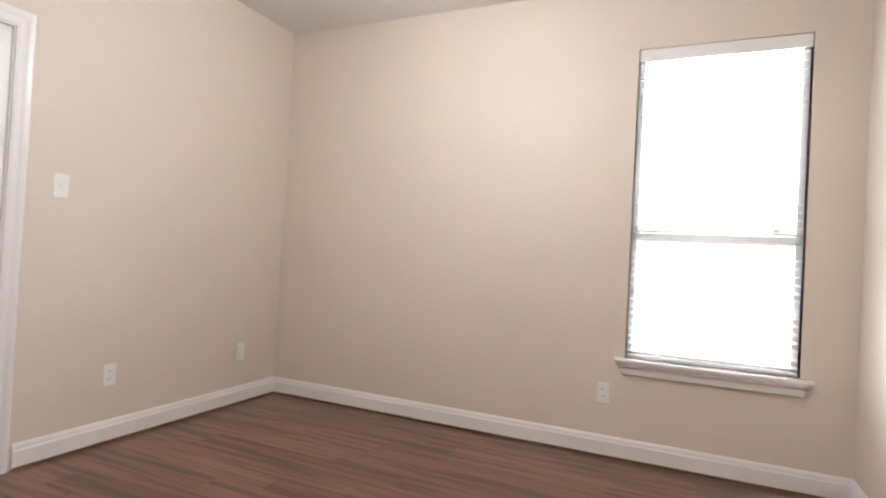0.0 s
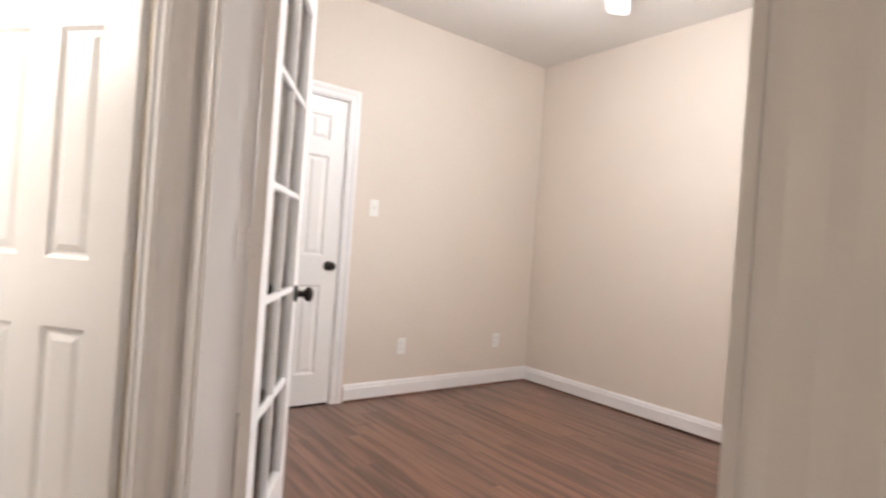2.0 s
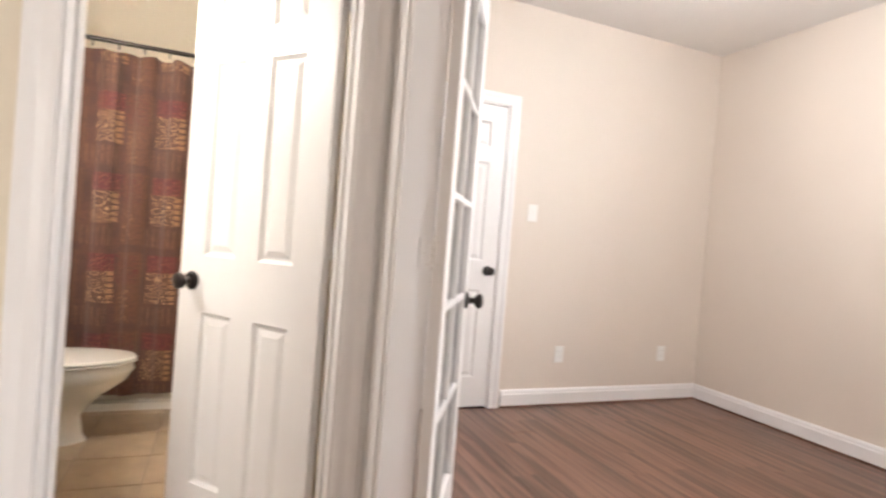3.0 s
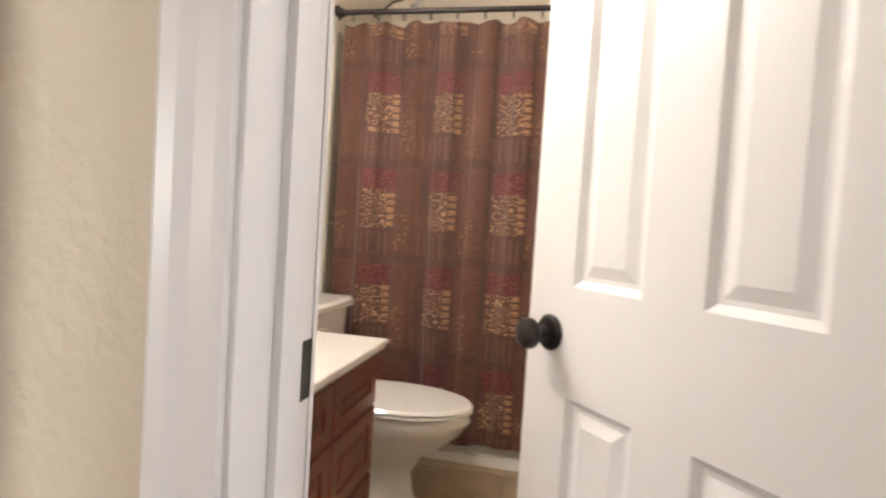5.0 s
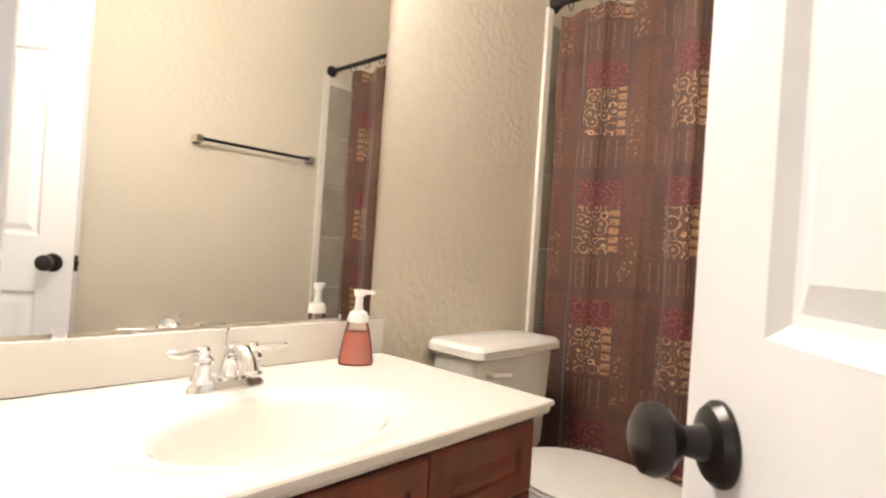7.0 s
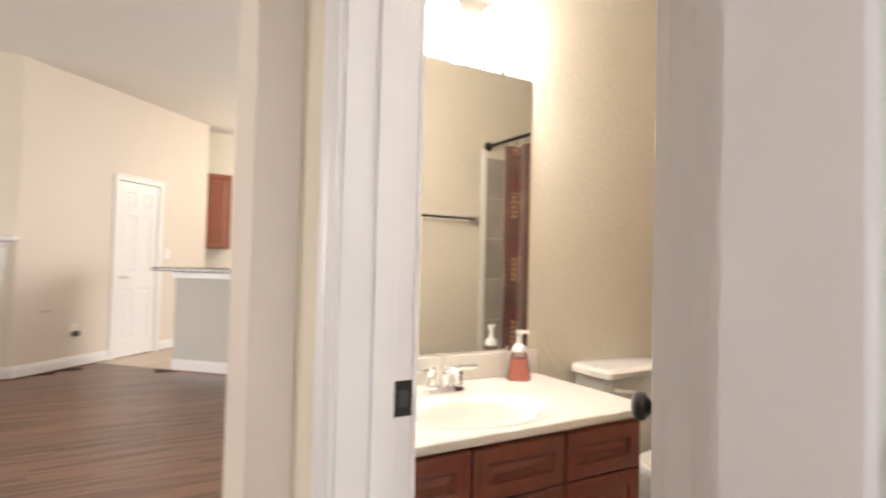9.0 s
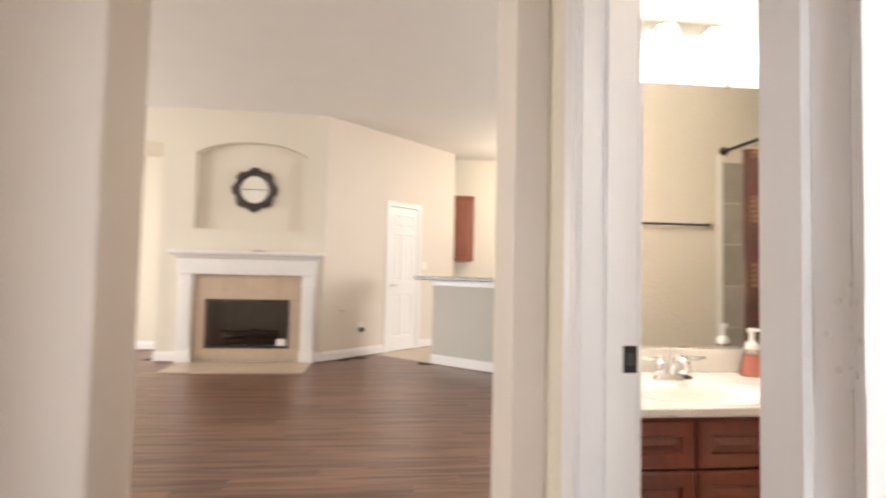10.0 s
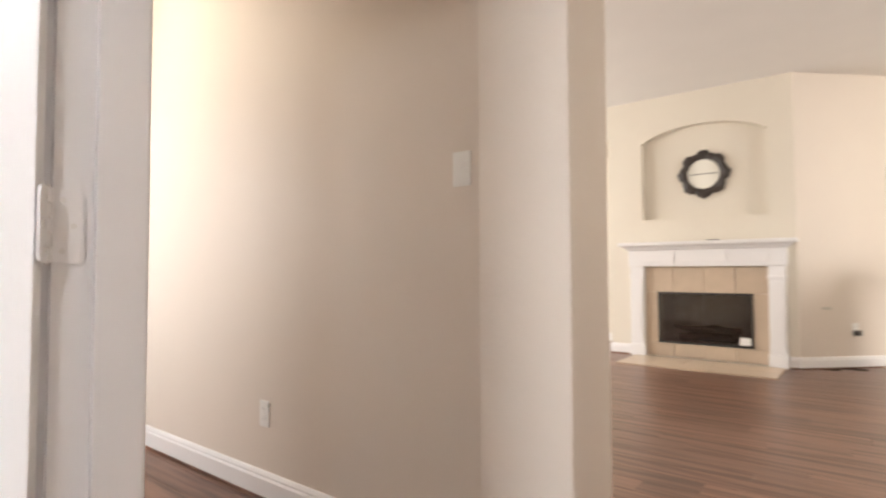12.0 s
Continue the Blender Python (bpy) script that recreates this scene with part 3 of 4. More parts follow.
french_leaf(0.635, pose(-1.065, 1.028, 0.012, 0, 0, 149), "open white glazed door of ten panes, bronze knob")
french_leaf(0.65, pose(0.242, 1.000, 0.012, 0, 0, 62), "white glazed door folded open against the study")
for z in (0.25, 1.075, 1.83):
    hinge(-1.086, 0.996, z, -90, 59)
    hinge(0.241, 0.996, z, -90, 152)
    hinge(-1.337, 0.764, z, 0, -50)
_strike = solo("strike_plate", boxes((-1.335, -1.297, 0.0880, 0.0896, 0.876, 0.946), (-1.343, -1.335, 0.082, 0.0896, 0.889, 0.933), bevel=0.0005), M_BRONZE, "dark bronze strike plate on the bathroom jamb", "strike plate")
part("latch_hole", boxes((-1.326, -1.306, 0.0896, 0.0902, 0.895, 0.927)), M_SLOT, _strike, "dark latch hole")
structure("trim_corner", [(-1.179, -1.172, 0.852, 0.884, 0, 2.13)], M_TRIM, "white trim where two door casings meet", "trim")


# ---- switches and outlets ----
def plate(kind, m, label):
    root = thing(kind, label, "switch" if kind == "light_switch" else "outlet", m)
    part("plate", boxes((-0.036, 0.036, 0, 0.006, -0.058, 0.058), bevel=0.003), M_PLASTIC, root)
    if kind == "light_switch":
        part("toggle", boxes((-0.005, 0.005, 0.006, 0.016, -0.002, 0.013), (-0.008, 0.008, 0.0055, 0.0075, -0.015, 0.015), bevel=0.001), M_PLASTIC, root, "small white toggle")
    else:
        for z in (-0.021, 0.021):
            f = part("socket", lathe([(0, 0), (0.0165, 0), (0.0165, 0.002), (0, 0.002)], 20, pose(0, 0.006, z, -90)), M_PLASTIC, root)
            part("slot", boxes((-0.0075, -0.0055, 0.008, 0.0085, z - 0.003, z + 0.006), (0.0055, 0.0075, 0.008, 0.0085, z - 0.003, z + 0.006)), M_SLOT, f, "dark socket slots")
    return root


plate("light_switch", pose(-2.93, 2.415, 1.35, 0, 0, -90), "white toggle light switch beside closet door")
plate("wall_outlet", pose(-2.93, 2.725, 0.365, 0, 0, -90), "white wall outlet above study baseboard")
plate("wall_outlet", pose(-2.93, 3.667, 0.365, 0, 0, -90), "white wall outlet near study corner")
plate("wall_outlet", pose(-0.51, 4.04, 0.365, 0, 0, 180), "white wall outlet beside the window")
plate("light_switch", pose(0.525, -0.235, 1.355, 0, 0, 0), "white toggle light switch on hall wall")
plate("wall_outlet", pose(1.63, -0.235, 0.375, 0, 0, 0), "white wall outlet low on hall wall")
plate("light_switch", DIAG @ pose(1.90, 0, 1.22) @ Matrix.Diagonal((1, 1, 1, 1)), "white light switch beside the angled door")
plate("wall_outlet", DIAG @ pose(0.63, 0, 0.40), "white outlet with plug on angled wall")
plate("wall_outlet", pose(2.25, -6.30, 0.40), "white wall outlet in the recess")
solo("gas_key_plate", diag(boxes((0.26, 0.36, 0, 0.006, 0.60, 0.625), bevel=0.002)), M_NICKEL, "small metal plate on angled wall", "plate")
solo("power_adapter", diag(boxes((0.60, 0.66, 0.009, 0.05, 0.33, 0.385), bevel=0.006)), M_SLOT, "grey plug adapter in the outlet", "plug")


# ---- window with blind ----
def window():
    root = thing("window_1", "tall white sash window with open white blind", "window", pose(0.025, 4.04, 0.58), kind="structure")
    w, h = 0.85, 1.78
    a = w / 2
    part("window_frame", boxes((-a, -a + 0.035, 0.07, 0.13, 0, h), (a - 0.035, a, 0.07, 0.13, 0, h), (-a, a, 0.07, 0.13, 0, 0.045), (-a, a, 0.07, 0.13, h - 0.04, h), (-a + 0.03, a - 0.03, 0.075, 0.12, 0.685, 0.745), bevel=0.003), M_TRIM, root)
    for za, zb in ((0.045, 0.685), (0.745, h - 0.04)):
        p = part("pane", boxes((-a + 0.03, a - 0.03, 0.098, 0.102, za, zb)), M_GLASS, root, "clear glass pane")
        p.visible_shadow = False
    for s in (-1, 1):
        part("latch", boxes((s * 0.30 - 0.02, s * 0.30 + 0.02, 0.055, 0.075, 0.745, 0.765), bevel=0.004), M_TRIM, root)
    part("reveal", boxes((-a - 0.003, -a, 0.002, 0.13, 0, h), (a, a + 0.003, 0.002, 0.13, 0, h), (-a, a, 0.002, 0.13, h, h + 0.003)), M_WALL, root)
    part("window_sill", boxes((-a - 0.055, a + 0.055, -0.055, 0.07, -0.022, 0.0), bevel=0.007), M_TRIM, root, "white sill board")
    part("apron", loft([[(x + s_ * o, -d, z) for d, z, o in ((0, -0.022, 0), (0.040, -0.022, 0), (0.040, -0.04, 0), (0.024, -0.055, -0.012), (0.020, -0.088, -0.022), (0.0, -0.095, -0.024))] for x, s_ in ((-a - 0.035, -1), (a + 0.035, 1))]), M_TRIM, root, "white moulded apron")
    blind = thing("window_blind", "white horizontal slat blind, lowered with slats open", "blind", pose(0.025, 4.075, 0.58))
    part("headrail", boxes((-a + 0.006, a - 0.006, -0.03, 0.03, h - 0.055, h - 0.002), (-a + 0.004, a - 0.004, -0.034, -0.028, h - 0.075, h - 0.004), bevel=0.002), M_SLAT, blind)
    part("bottom_rail", boxes((-a + 0.008, a - 0.008, -0.024, 0.024, 0.004, 0.022), bevel=0.004), M_SLAT, blind)
    sm = finish(boxes((-a + 0.008, a - 0.008, -0.024, 0.024, -0.0013, 0.0013)), "slat", M_SLAT)
    n = 40
    for k in range(n):
        part("slat", sm, M_SLAT, blind, "", pose(0, 0, 0.045 + (h - 0.13) * k / (n - 1), 14))
    for x in (-0.30, 0.0, 0.30):
        part("ladder_cord", boxes((x - 0.001, x + 0.001, -0.026, -0.0245, 0.02, h - 0.05)), M_SLAT, blind)
    part("wand", tube([(-a + 0.07, -0.036, h - 0.06), (-a + 0.072, -0.040, h - 0.95)], 0.004), M_SLAT, blind)


window()
_sky_m = glow("bright_overcast", (0.90, 0.96, 1.0), 1.6)
solo("backdrop", boxes((-3.1, 3.1, 5.8, 5.82, -0.25, 4.5)), _sky_m, "bright overexposed daylight outside the window", "backdrop", kind="structure")


# ---- ceiling fan ----
def fan():
    root = thing("ceiling_fan", "white ceiling fan with lit glass globe", "fan", pose(-1.18, 2.60, 0.07))
    part("rod", tube([(0, 0, 2.680), (0, 0, 2.575)], 0.012), M_TRIM, root)
    part("canopy", lathe([(0, H - 0.07), (0.065, H - 0.07), (0.06, H - 0.10), (0.02, H - 0.13), (0, H - 0.13)], 28), M_TRIM, root, smooth=True)
    part("motor", lathe([(0, 2.585), (0.06, 2.585), (0.105, 2.555), (0.115, 2.495), (0.10, 2.445), (0.05, 2.425), (0.05, 2.385), (0.075, 2.385), (0.075, 2.375), (0, 2.375)], 32), M_TRIM, root, smooth=True)
    part("globe", lathe([(0.05, 2.370), (0.085, 2.360), (0.115, 2.345), (0.105, 2.313), (0.07, 2.293), (0, 2.285)], 32), M_FANBULB, root, "lit frosted glass globe", smooth=True)
    for k in range(5):
        m = Matrix.Rotation(2 * math.pi * k / 5 + 0.9, 4, "Z")
        bm = loft([[(x, -wd, z), (x, wd, z + 0.012), (x, wd, z + 0.018), (x, -wd, z + 0.006)] for x, wd, z in ((0.16, 0.045, 2.440), (0.22, 0.055, 2.440), (0.58, 0.068, 2.440), (0.63, 0.055, 2.440), (0.645, 0.03, 2.440))])
        b = part("blade", bm, M_TRIM, root, "white fan blade", m)
        part("bracket", boxes((0.09, 0.24, -0.012, 0.012, 2.425, 2.441), bevel=0.003), M_TRIM, b)


fan()


# ---- bathroom ----
def vanity():
    root = thing("vanity_cabinet", "cherry wood bathroom vanity with drawers and doors", "cabinet", pose(-2.315, -0.73, 0) @ Matrix.Diagonal((0.976, 1, 1, 1)))
    w, d, h = 1.0, 0.565, 0.700
    part("body", boxes((0, 0.018, 0.002, d - 0.02, 0.09, h), (w - 0.018, w, 0.002, d - 0.02, 0.09, h), (0.018, w - 0.018, 0.002, 0.012, 0.09, h), (0.018, w - 0.018, 0.012, d - 0.02, 0.09, 0.108), (0.01, w - 0.01, 0.002, d - 0.09, 0, 0.088)), M_CHERRY, root)
    part("face_frame", boxes((0, w, d - 0.02, d, h - 0.03, h), (0, w, d - 0.02, d, 0.09, 0.13), (0, 0.035, d - 0.02, d, 0.13, h - 0.03), (w - 0.035, w, d - 0.02, d, 0.13, h - 0.03), (0.33, 0.365, d - 0.02, d, 0.13, h - 0.03), (0.67, 0.70, d - 0.02, d, 0.13, h - 0.03)), M_CHERRY, root)
    cols = [(0.022, 0.345), (0.352, 0.682), (0.690, 0.985)]

    def front(name, xa, xb, za, zb):
        y = d + 0.001
        rings = [[(xa, y, za), (xb, y, za), (xb, y, zb), (xa, y, zb)]]
        for i, o in ((0, 0.012), (0.006, 0.018), (0.045, 0.018), (0.05, 0.010), (0.058, 0.010), (0.075, 0.016)):
            rings.append([(xa + i, y + o, za + i), (xb - i, y + o, za + i), (xb - i, y + o, zb - i), (xa + i, y + o, zb - i)])
        part(name, loft(rings), M_CHERRY, root)

    for xa, xb in cols:
        front("drawer_front", xa, xb, 0.540, 0.688)
    front("drawer_front", *cols[0], 0.335, 0.535)
    front("drawer_front", *cols[0], 0.115, 0.325)
    for c in cols[1:]:
        front("door", *c, 0.115, 0.535)


vanity()


def countertop():
    """A moulded top with an oval basin sunk in it."""
    x0, x1, y0, y1, zt = -2.338, -1.337, -0.728, -0.135, 0.730
    nx, ny = 150, 95
    cx, cy, ra, rb = -1.80, -0.345, 0.225, 0.150
    bm = bmesh.new()
    grid = []
    for j in range(ny + 1):
        row = []
        for i in range(nx + 1):
            x, y = x0 + (x1 - x0) * i / nx, y0 + (y1 - y0) * j / ny
            q = math.hypot((x - cx) / ra, (y - cy) / rb)
            z = zt - 0.006 * 0.5 * (1 + math.cos(math.pi * min(1, max(0, (q - 1.0) / 0.32)))) * (1 if q < 1.32 else 0)
            if q < 1:
                z -= 0.125 * 0.5 * (1 + math.cos(math.pi * q ** 2.6))
            row.append(bm.verts.new((x, y, z)))
        grid.append(row)
    for j in range(ny):
        for i in range(nx):
            bm.faces.new((grid[j][i], grid[j][i + 1], grid[j + 1][i + 1], grid[j + 1][i]))
    root = thing("sink_counter", "cream cultured marble vanity top with oval basin", "countertop", Matrix())
    part("top", bm, M_COUNTER, root, smooth=True)
    prof = [(0, 0), (0.004, -0.004), (0.004, -0.012), (-0.002, -0.014), (-0.002, -0.022), (-0.006, -0.030), (-0.02, -0.030)]
    ring = []
    for o, dz in prof:
        ring.append([(x0 - o, y0, zt + dz), (x0 - o, y1 + o, zt + dz), (x1, y1 + o, zt + dz)])
    bm = bmesh.new()
    vs = [[bm.verts.new(p) for p in r] for r in ring]
    for a, b in zip(vs, vs[1:]):
        for k in range(2):
            bm.faces.new((a[k], a[k + 1], b[k + 1], b[k]))
    part("edge", bm, M_COUNTER, root)
    part("backsplash", boxes((x0, x1, y0, y0 + 0.02, zt + 0.001, zt + 0.10), bevel=0.006), M_COUNTER, root, smooth=True)
    part("drain", lathe([(0, 0), (0.022, 0), (0.022, 0.003), (0.012, 0.004), (0, 0.003)], 24, pose(cx, cy, zt - 0.132)), M_CHROME, root, "chrome drain ring", smooth=True)


countertop()


def faucet():
    root = thing("faucet", "chrome two-handle centerset bathroom faucet on vanity top", "faucet", pose(-1.815, -0.585, 0.7305))
    base = lathe([(0, 0), (1.0, 0), (0.98, 0.008), (0.9, 0.014), (0.86, 0.020), (0, 0.020)], 36)
    base.transform(Matrix.Diagonal((0.082, 0.027, 1, 1)))
    part("base", base, M_CHROME, root, smooth=True)
    for s in (-1, 1):
        h = part("handle_post", lathe([(0, 0.018), (0.022, 0.018), (0.024, 0.024), (0.018, 0.030), (0.017, 0.055), (0.021, 0.060), (0.019, 0.066), (0.011, 0.072), (0.013, 0.082), (0.009, 0.090), (0, 0.092)], 24, pose(s * 0.052, 0, 0)), M_CHROME, root, smooth=True)
        part("lever", tube([(s * 0.052, 0, 0.078), (s * 0.075, 0.004, 0.080), (s * 0.10, 0.008, 0.078), (s * 0.118, 0.010, 0.082), (s * 0.126, 0.011, 0.083)], [0.006, 0.0065, 0.009, 0.006, 0.003], 12), M_CHROME, h, smooth=True)
    part("spout", tube([(0, 0, 0.018), (0, 0.0, 0.05), (0, 0.008, 0.070), (0, 0.030, 0.085), (0, 0.060, 0.085), (0, 0.085, 0.068), (0, 0.094, 0.050)], [0.022, 0.018, 0.017, 0.016, 0.015, 0.014, 0.0135], 18), M_CHROME, root, smooth=True)
    part("lift_rod", lathe([(0, 0.05), (0.0025, 0.05), (0.0025, 0.112), (0.006, 0.115), (0.006, 0.121), (0, 0.122)], 12, pose(0, -0.018, 0)), M_CHROME, root, smooth=True)


faucet()


def soap():
    root = thing("soap_dispenser", "clear pump bottle of coral foaming soap", "soap bottle", pose(-2.18, -0.630, 0.7305, 0, 0, 143) @ Matrix.Diagonal((1.18, 1.1, 1.04, 1)))

    def ov(a, b, z):
        return [(a * math.cos(2 * math.pi * k / 24), b * math.sin(2 * math.pi * k / 24), z) for k in range(24)]

    part("soap", loft([ov(0.036, 0.024, 0.002), ov(0.037, 0.025, 0.01), ov(0.030, 0.021, 0.055), ov(0.026, 0.0195, 0.082)]), M_SOAP, root, "coral liquid soap", smooth=True)
    part("bottle", loft([ov(0.037, 0.025, 0.0), ov(0.039, 0.027, 0.008), ov(0.032, 0.023, 0.055), ov(0.0265, 0.0205, 0.088), ov(0.022, 0.020, 0.104), ov(0.021, 0.020, 0.110)]), M_BOTTLE, root, "clear plastic bottle", smooth=True)
    p = part("pump", lathe([(0, 0.106), (0.0225, 0.106), (0.0225, 0.120), (0.018, 0.131), (0.011, 0.134), (0.0085, 0.150), (0.0085, 0.170), (0.0125, 0.172), (0.0125, 0.186), (0, 0.187)], 24), M_PLASTIC, root, "white pump head", smooth=True)
    part("nozzle", boxes((0.0, 0.034, -0.006, 0.006, 0.175, 0.186), bevel=0.003), M_PLASTIC, p)


soap()

solo("wall_mirror", boxes((-2.295, -1.337, -0.7295, -0.724, 0.838, 1.955)), M_MIRROR, "large frameless wall mirror above the vanity", "mirror")
for _x, _z in ((-2.20, 0.836), (-1.55, 0.836), (-2.14, 1.957), (-1.55, 1.957)):
    solo("mirror_clip", boxes((_x - 0.012, _x + 0.012, -0.729, -0.719, _z - 0.012, _z + 0.012), bevel=0.003), M_CHROME, "small chrome mirror clip on wall", "clip", group="mirror clips")


def vanity_light():
    root = thing("vanity_light", "three lit frosted glass shades on wall bar", "wall lamp", pose(-1.80, -0.73, 2.16))
    part("back_plate", boxes((-0.32, 0.32, 0.001, 0.03, -0.05, 0.05), bevel=0.006), M_NICKEL, root)
    for x in (-0.22, 0.0, 0.22):
        a = part("arm", tube([(x, 0.03, 0), (x, 0.09, 0.01), (x, 0.11, -0.02)], 0.010), M_NICKEL, root, smooth=True)
        part("shade", lathe([(0.0, -0.02), (0.035, -0.02), (0.05, -0.07), (0.068, -0.13), (0.062, -0.13), (0.0, -0.10)], 24, pose(x, 0.115, 0)), M_BULB, a, "glowing frosted glass shade", smooth=True)


vanity_light()


def toilet():
    root = thing("toilet", "white two-piece toilet with closed lid", "toilet", pose(-2.765, -0.73, 0) @ Matrix.Diagonal((1, 1, 0.985, 1)))

    def oval(cx, cy, a, b, z, n=40, back=1.0):
        pts = []
        for k in range(n):
            t = 2 * math.pi * k / n
            c, s = math.cos(t), math.sin(t)
            pts.append((cx + a * c, cy + b * s * (1.16 if s > 0 else back), z))
        return pts

    part("base", loft([oval(0, 0.36, 0.115, 0.23, 0.0), oval(0, 0.36, 0.105, 0.21, 0.03), oval(0, 0.37, 0.095, 0.19, 0.12), oval(0, 0.40, 0.11, 0.21, 0.20), oval(0, 0.46, 0.165, 0.275, 0.30), oval(0, 0.475, 0.182, 0.29, 0.355), oval(0, 0.475, 0.178, 0.283, 0.385)]), M_PORC, root, smooth=True)
    part("seat", loft([oval(0, 0.475, 0.183, 0.29, 0.388, back=0.8), oval(0, 0.475, 0.189, 0.296, 0.394, back=0.8), oval(0, 0.475, 0.186, 0.293, 0.402, back=0.8)]), M_PORC, root, "white toilet seat ring", smooth=True)
    part("lid", loft([oval(0, 0.475, 0.184, 0.291, 0.405, back=0.8), oval(0, 0.475, 0.190, 0.297, 0.411, back=0.8), oval(0, 0.475, 0.180, 0.287, 0.422, back=0.8), oval(0, 0.475, 0.12, 0.2, 0.427, back=0.8)]), M_PORC, root, "closed white seat lid", smooth=True)

    def rr(hw, y0, y1, z, r=0.03):
        pts = []
        for cx, cy, a0 in ((hw - r, y1 - r, 0), (-hw + r, y1 - r, 90), (-hw + r, y0 + r, 180), (hw - r, y0 + r, 270)):
            for k in range(6):
                a = radians(a0 + 18 * k)
                pts.append((cx + r * math.cos(a), cy + r * math.sin(a), z))
        return pts

    tank = part("tank", loft([rr(0.185, 0.03, 0.185, 0.36), rr(0.20, 0.02, 0.20, 0.40), rr(0.215, 0.012, 0.21, 0.725)]), M_PORC, root, smooth=True)
    part("tank_lid", loft([rr(0.222, 0.008, 0.222, 0.727), rr(0.232, 0.004, 0.234, 0.735), rr(0.232, 0.004, 0.234, 0.757), rr(0.222, 0.012, 0.224, 0.771), rr(0.19, 0.03, 0.19, 0.775)]), M_PORC, root, "white tank lid", smooth=True)
    part("flush_lever", tube([(0.16, 0.205, 0.68), (0.16, 0.232, 0.68), (0.14, 0.238, 0.679), (0.085, 0.238, 0.672)], [0.012, 0.009, 0.008, 0.010], 12), M_PORC, tank, "white flush lever", smooth=True)
    for s in (-1, 1):
        part("bolt_cap", lathe([(0, 0), (0.016, 0), (0.014, 0.014), (0, 0.02)], 16, pose(s * 0.125, 0.34, 0.004)), M_PORC, root, smooth=True)


toilet()


def tub():
    root = thing("bathtub", "white alcove bathtub behind the shower curtain", "bathtub", Matrix())
    x0, x1, y0, y1, h = -3.948, -3.20, -0.728, 0.808, 0.42
    bm = loft([[(a, c, z) for a, c in ((x0 + i, y0 + i), (x1 - j, y0 + i), (x1 - j, y1 - i), (x0 + i, y1 - i))] for i, j, z in ((0, 0, 0), (0, 0, 0.05), (0, 0.012, 0.06), (0, 0.012, h), (0.07, 0.075, h), (0.09, 0.10, h - 0.03), (0.16, 0.15, 0.10))])
    part("shell", bm, M_PORC, root)
    part("toe_strip", boxes((x1 - 0.002, x1 + 0.018, y0, y1, 0, 0.045), bevel=0.005), M_PORC, root)


tub()


def curtain():
    root = thing("shower_curtain", "brown and burgundy patchwork fabric shower curtain", "curtain", pose(-3.155, 0, 0))
    n, mz = 260, 40
    y0, y1 = -0.695, 0.60
    rnd = random.Random(4)
    ph = [rnd.uniform(0, 6.28) for _ in range(6)]
    bm = bmesh.new()
    lay = bm.loops.layers.uv.new("UVMap")
    rows = []
    for j in range(mz + 1):
        z = 0.10 + (2.015 - 0.10) * j / mz
        r = []
        for i in range(n + 1):
            u = i / n
            y = y0 + (y1 - y0) * u
            k = 0.011 + 0.009 * (z / 2)
            x = k * math.sin(y * 36 + ph[0] + 0.9 * math.sin(y * 7 + ph[1])) + 0.010 * math.sin(y * 15 + z * 1.3 + ph[2]) + 0.004 * math.sin(z * 9 + y * 21 + ph[3])
            x -= 0.02 * max(0, 1 - (y - y0) / 0.09)
            zz = z - (0.016 * (0.5 + 0.5 * math.sin((y - y0) * 2 * math.pi / 0.125))) * max(0, (z - 1.85) / 0.165)
            r.append(bm.verts.new((x, y + 0.008 * math.sin(y * 36 * 2 + ph[4]), zz)))
        rows.append(r)
    for j in range(mz):
        for i in range(n):
            f = bm.faces.new((rows[j][i], rows[j][i + 1], rows[j + 1][i + 1], rows[j + 1][i]))
            for lp, (a, c) in zip(f.loops, ((i, j), (i + 1, j), (i + 1, j + 1), (i, j + 1))):
                lp[lay].uv = ((y1 - y0) * 1.16 * a / n + 0.22, 1.915 * c / mz + 0.06)
    part("cloth", bm, M_CURTAIN, root, smooth=True)
    for k in range(11):
        y = y0 + 0.045 + k * 0.125
        part("ring", tube([(0.018 * math.cos(a), y, 2.045 + 0.026 * math.sin(a)) for a in [2 * math.pi * q / 14 for q in range(15)]], 0.0025, 6), M_BRONZE, root, "dark metal curtain ring")


curtain()
_rod = thing("shower_rod", "dark bronze shower curtain rod between walls", "curtain rod", Matrix())
part("rod", tube([(-3.155, -0.73, 2.06), (-3.155, 0.81, 2.06)], 0.0125, 16), M_BRONZE, _rod, smooth=True)
for _y, _s in ((-0.729, 1), (0.809, -1)):
    part("flange", lathe([(0, 0), (0.034, 0), (0.034, 0.008), (0.022, 0.022), (0.018, 0.04), (0, 0.04)], 24, pose(-3.155, _y, 2.06, -90 * _s)), M_BRONZE, _rod, smooth=True)
_sh = thing("shower_fixture", "chrome shower head on a bent arm", "shower head", Matrix())
part("arm", tube([(-3.62, -0.728, 2.22), (-3.62, -0.62, 2.30), (-3.62, -0.52, 2.325), (-3.62, -0.45, 2.30)], 0.010), M_CHROME, _sh, smooth=True)
part("head", lathe([(0, 0), (0.012, 0), (0.018, 0.03), (0.038, 0.055), (0.038, 0.065), (0, 0.066)], 24, pose(-3.62, -0.45, 2.30, 140)), M_CHROME, _sh, smooth=True)
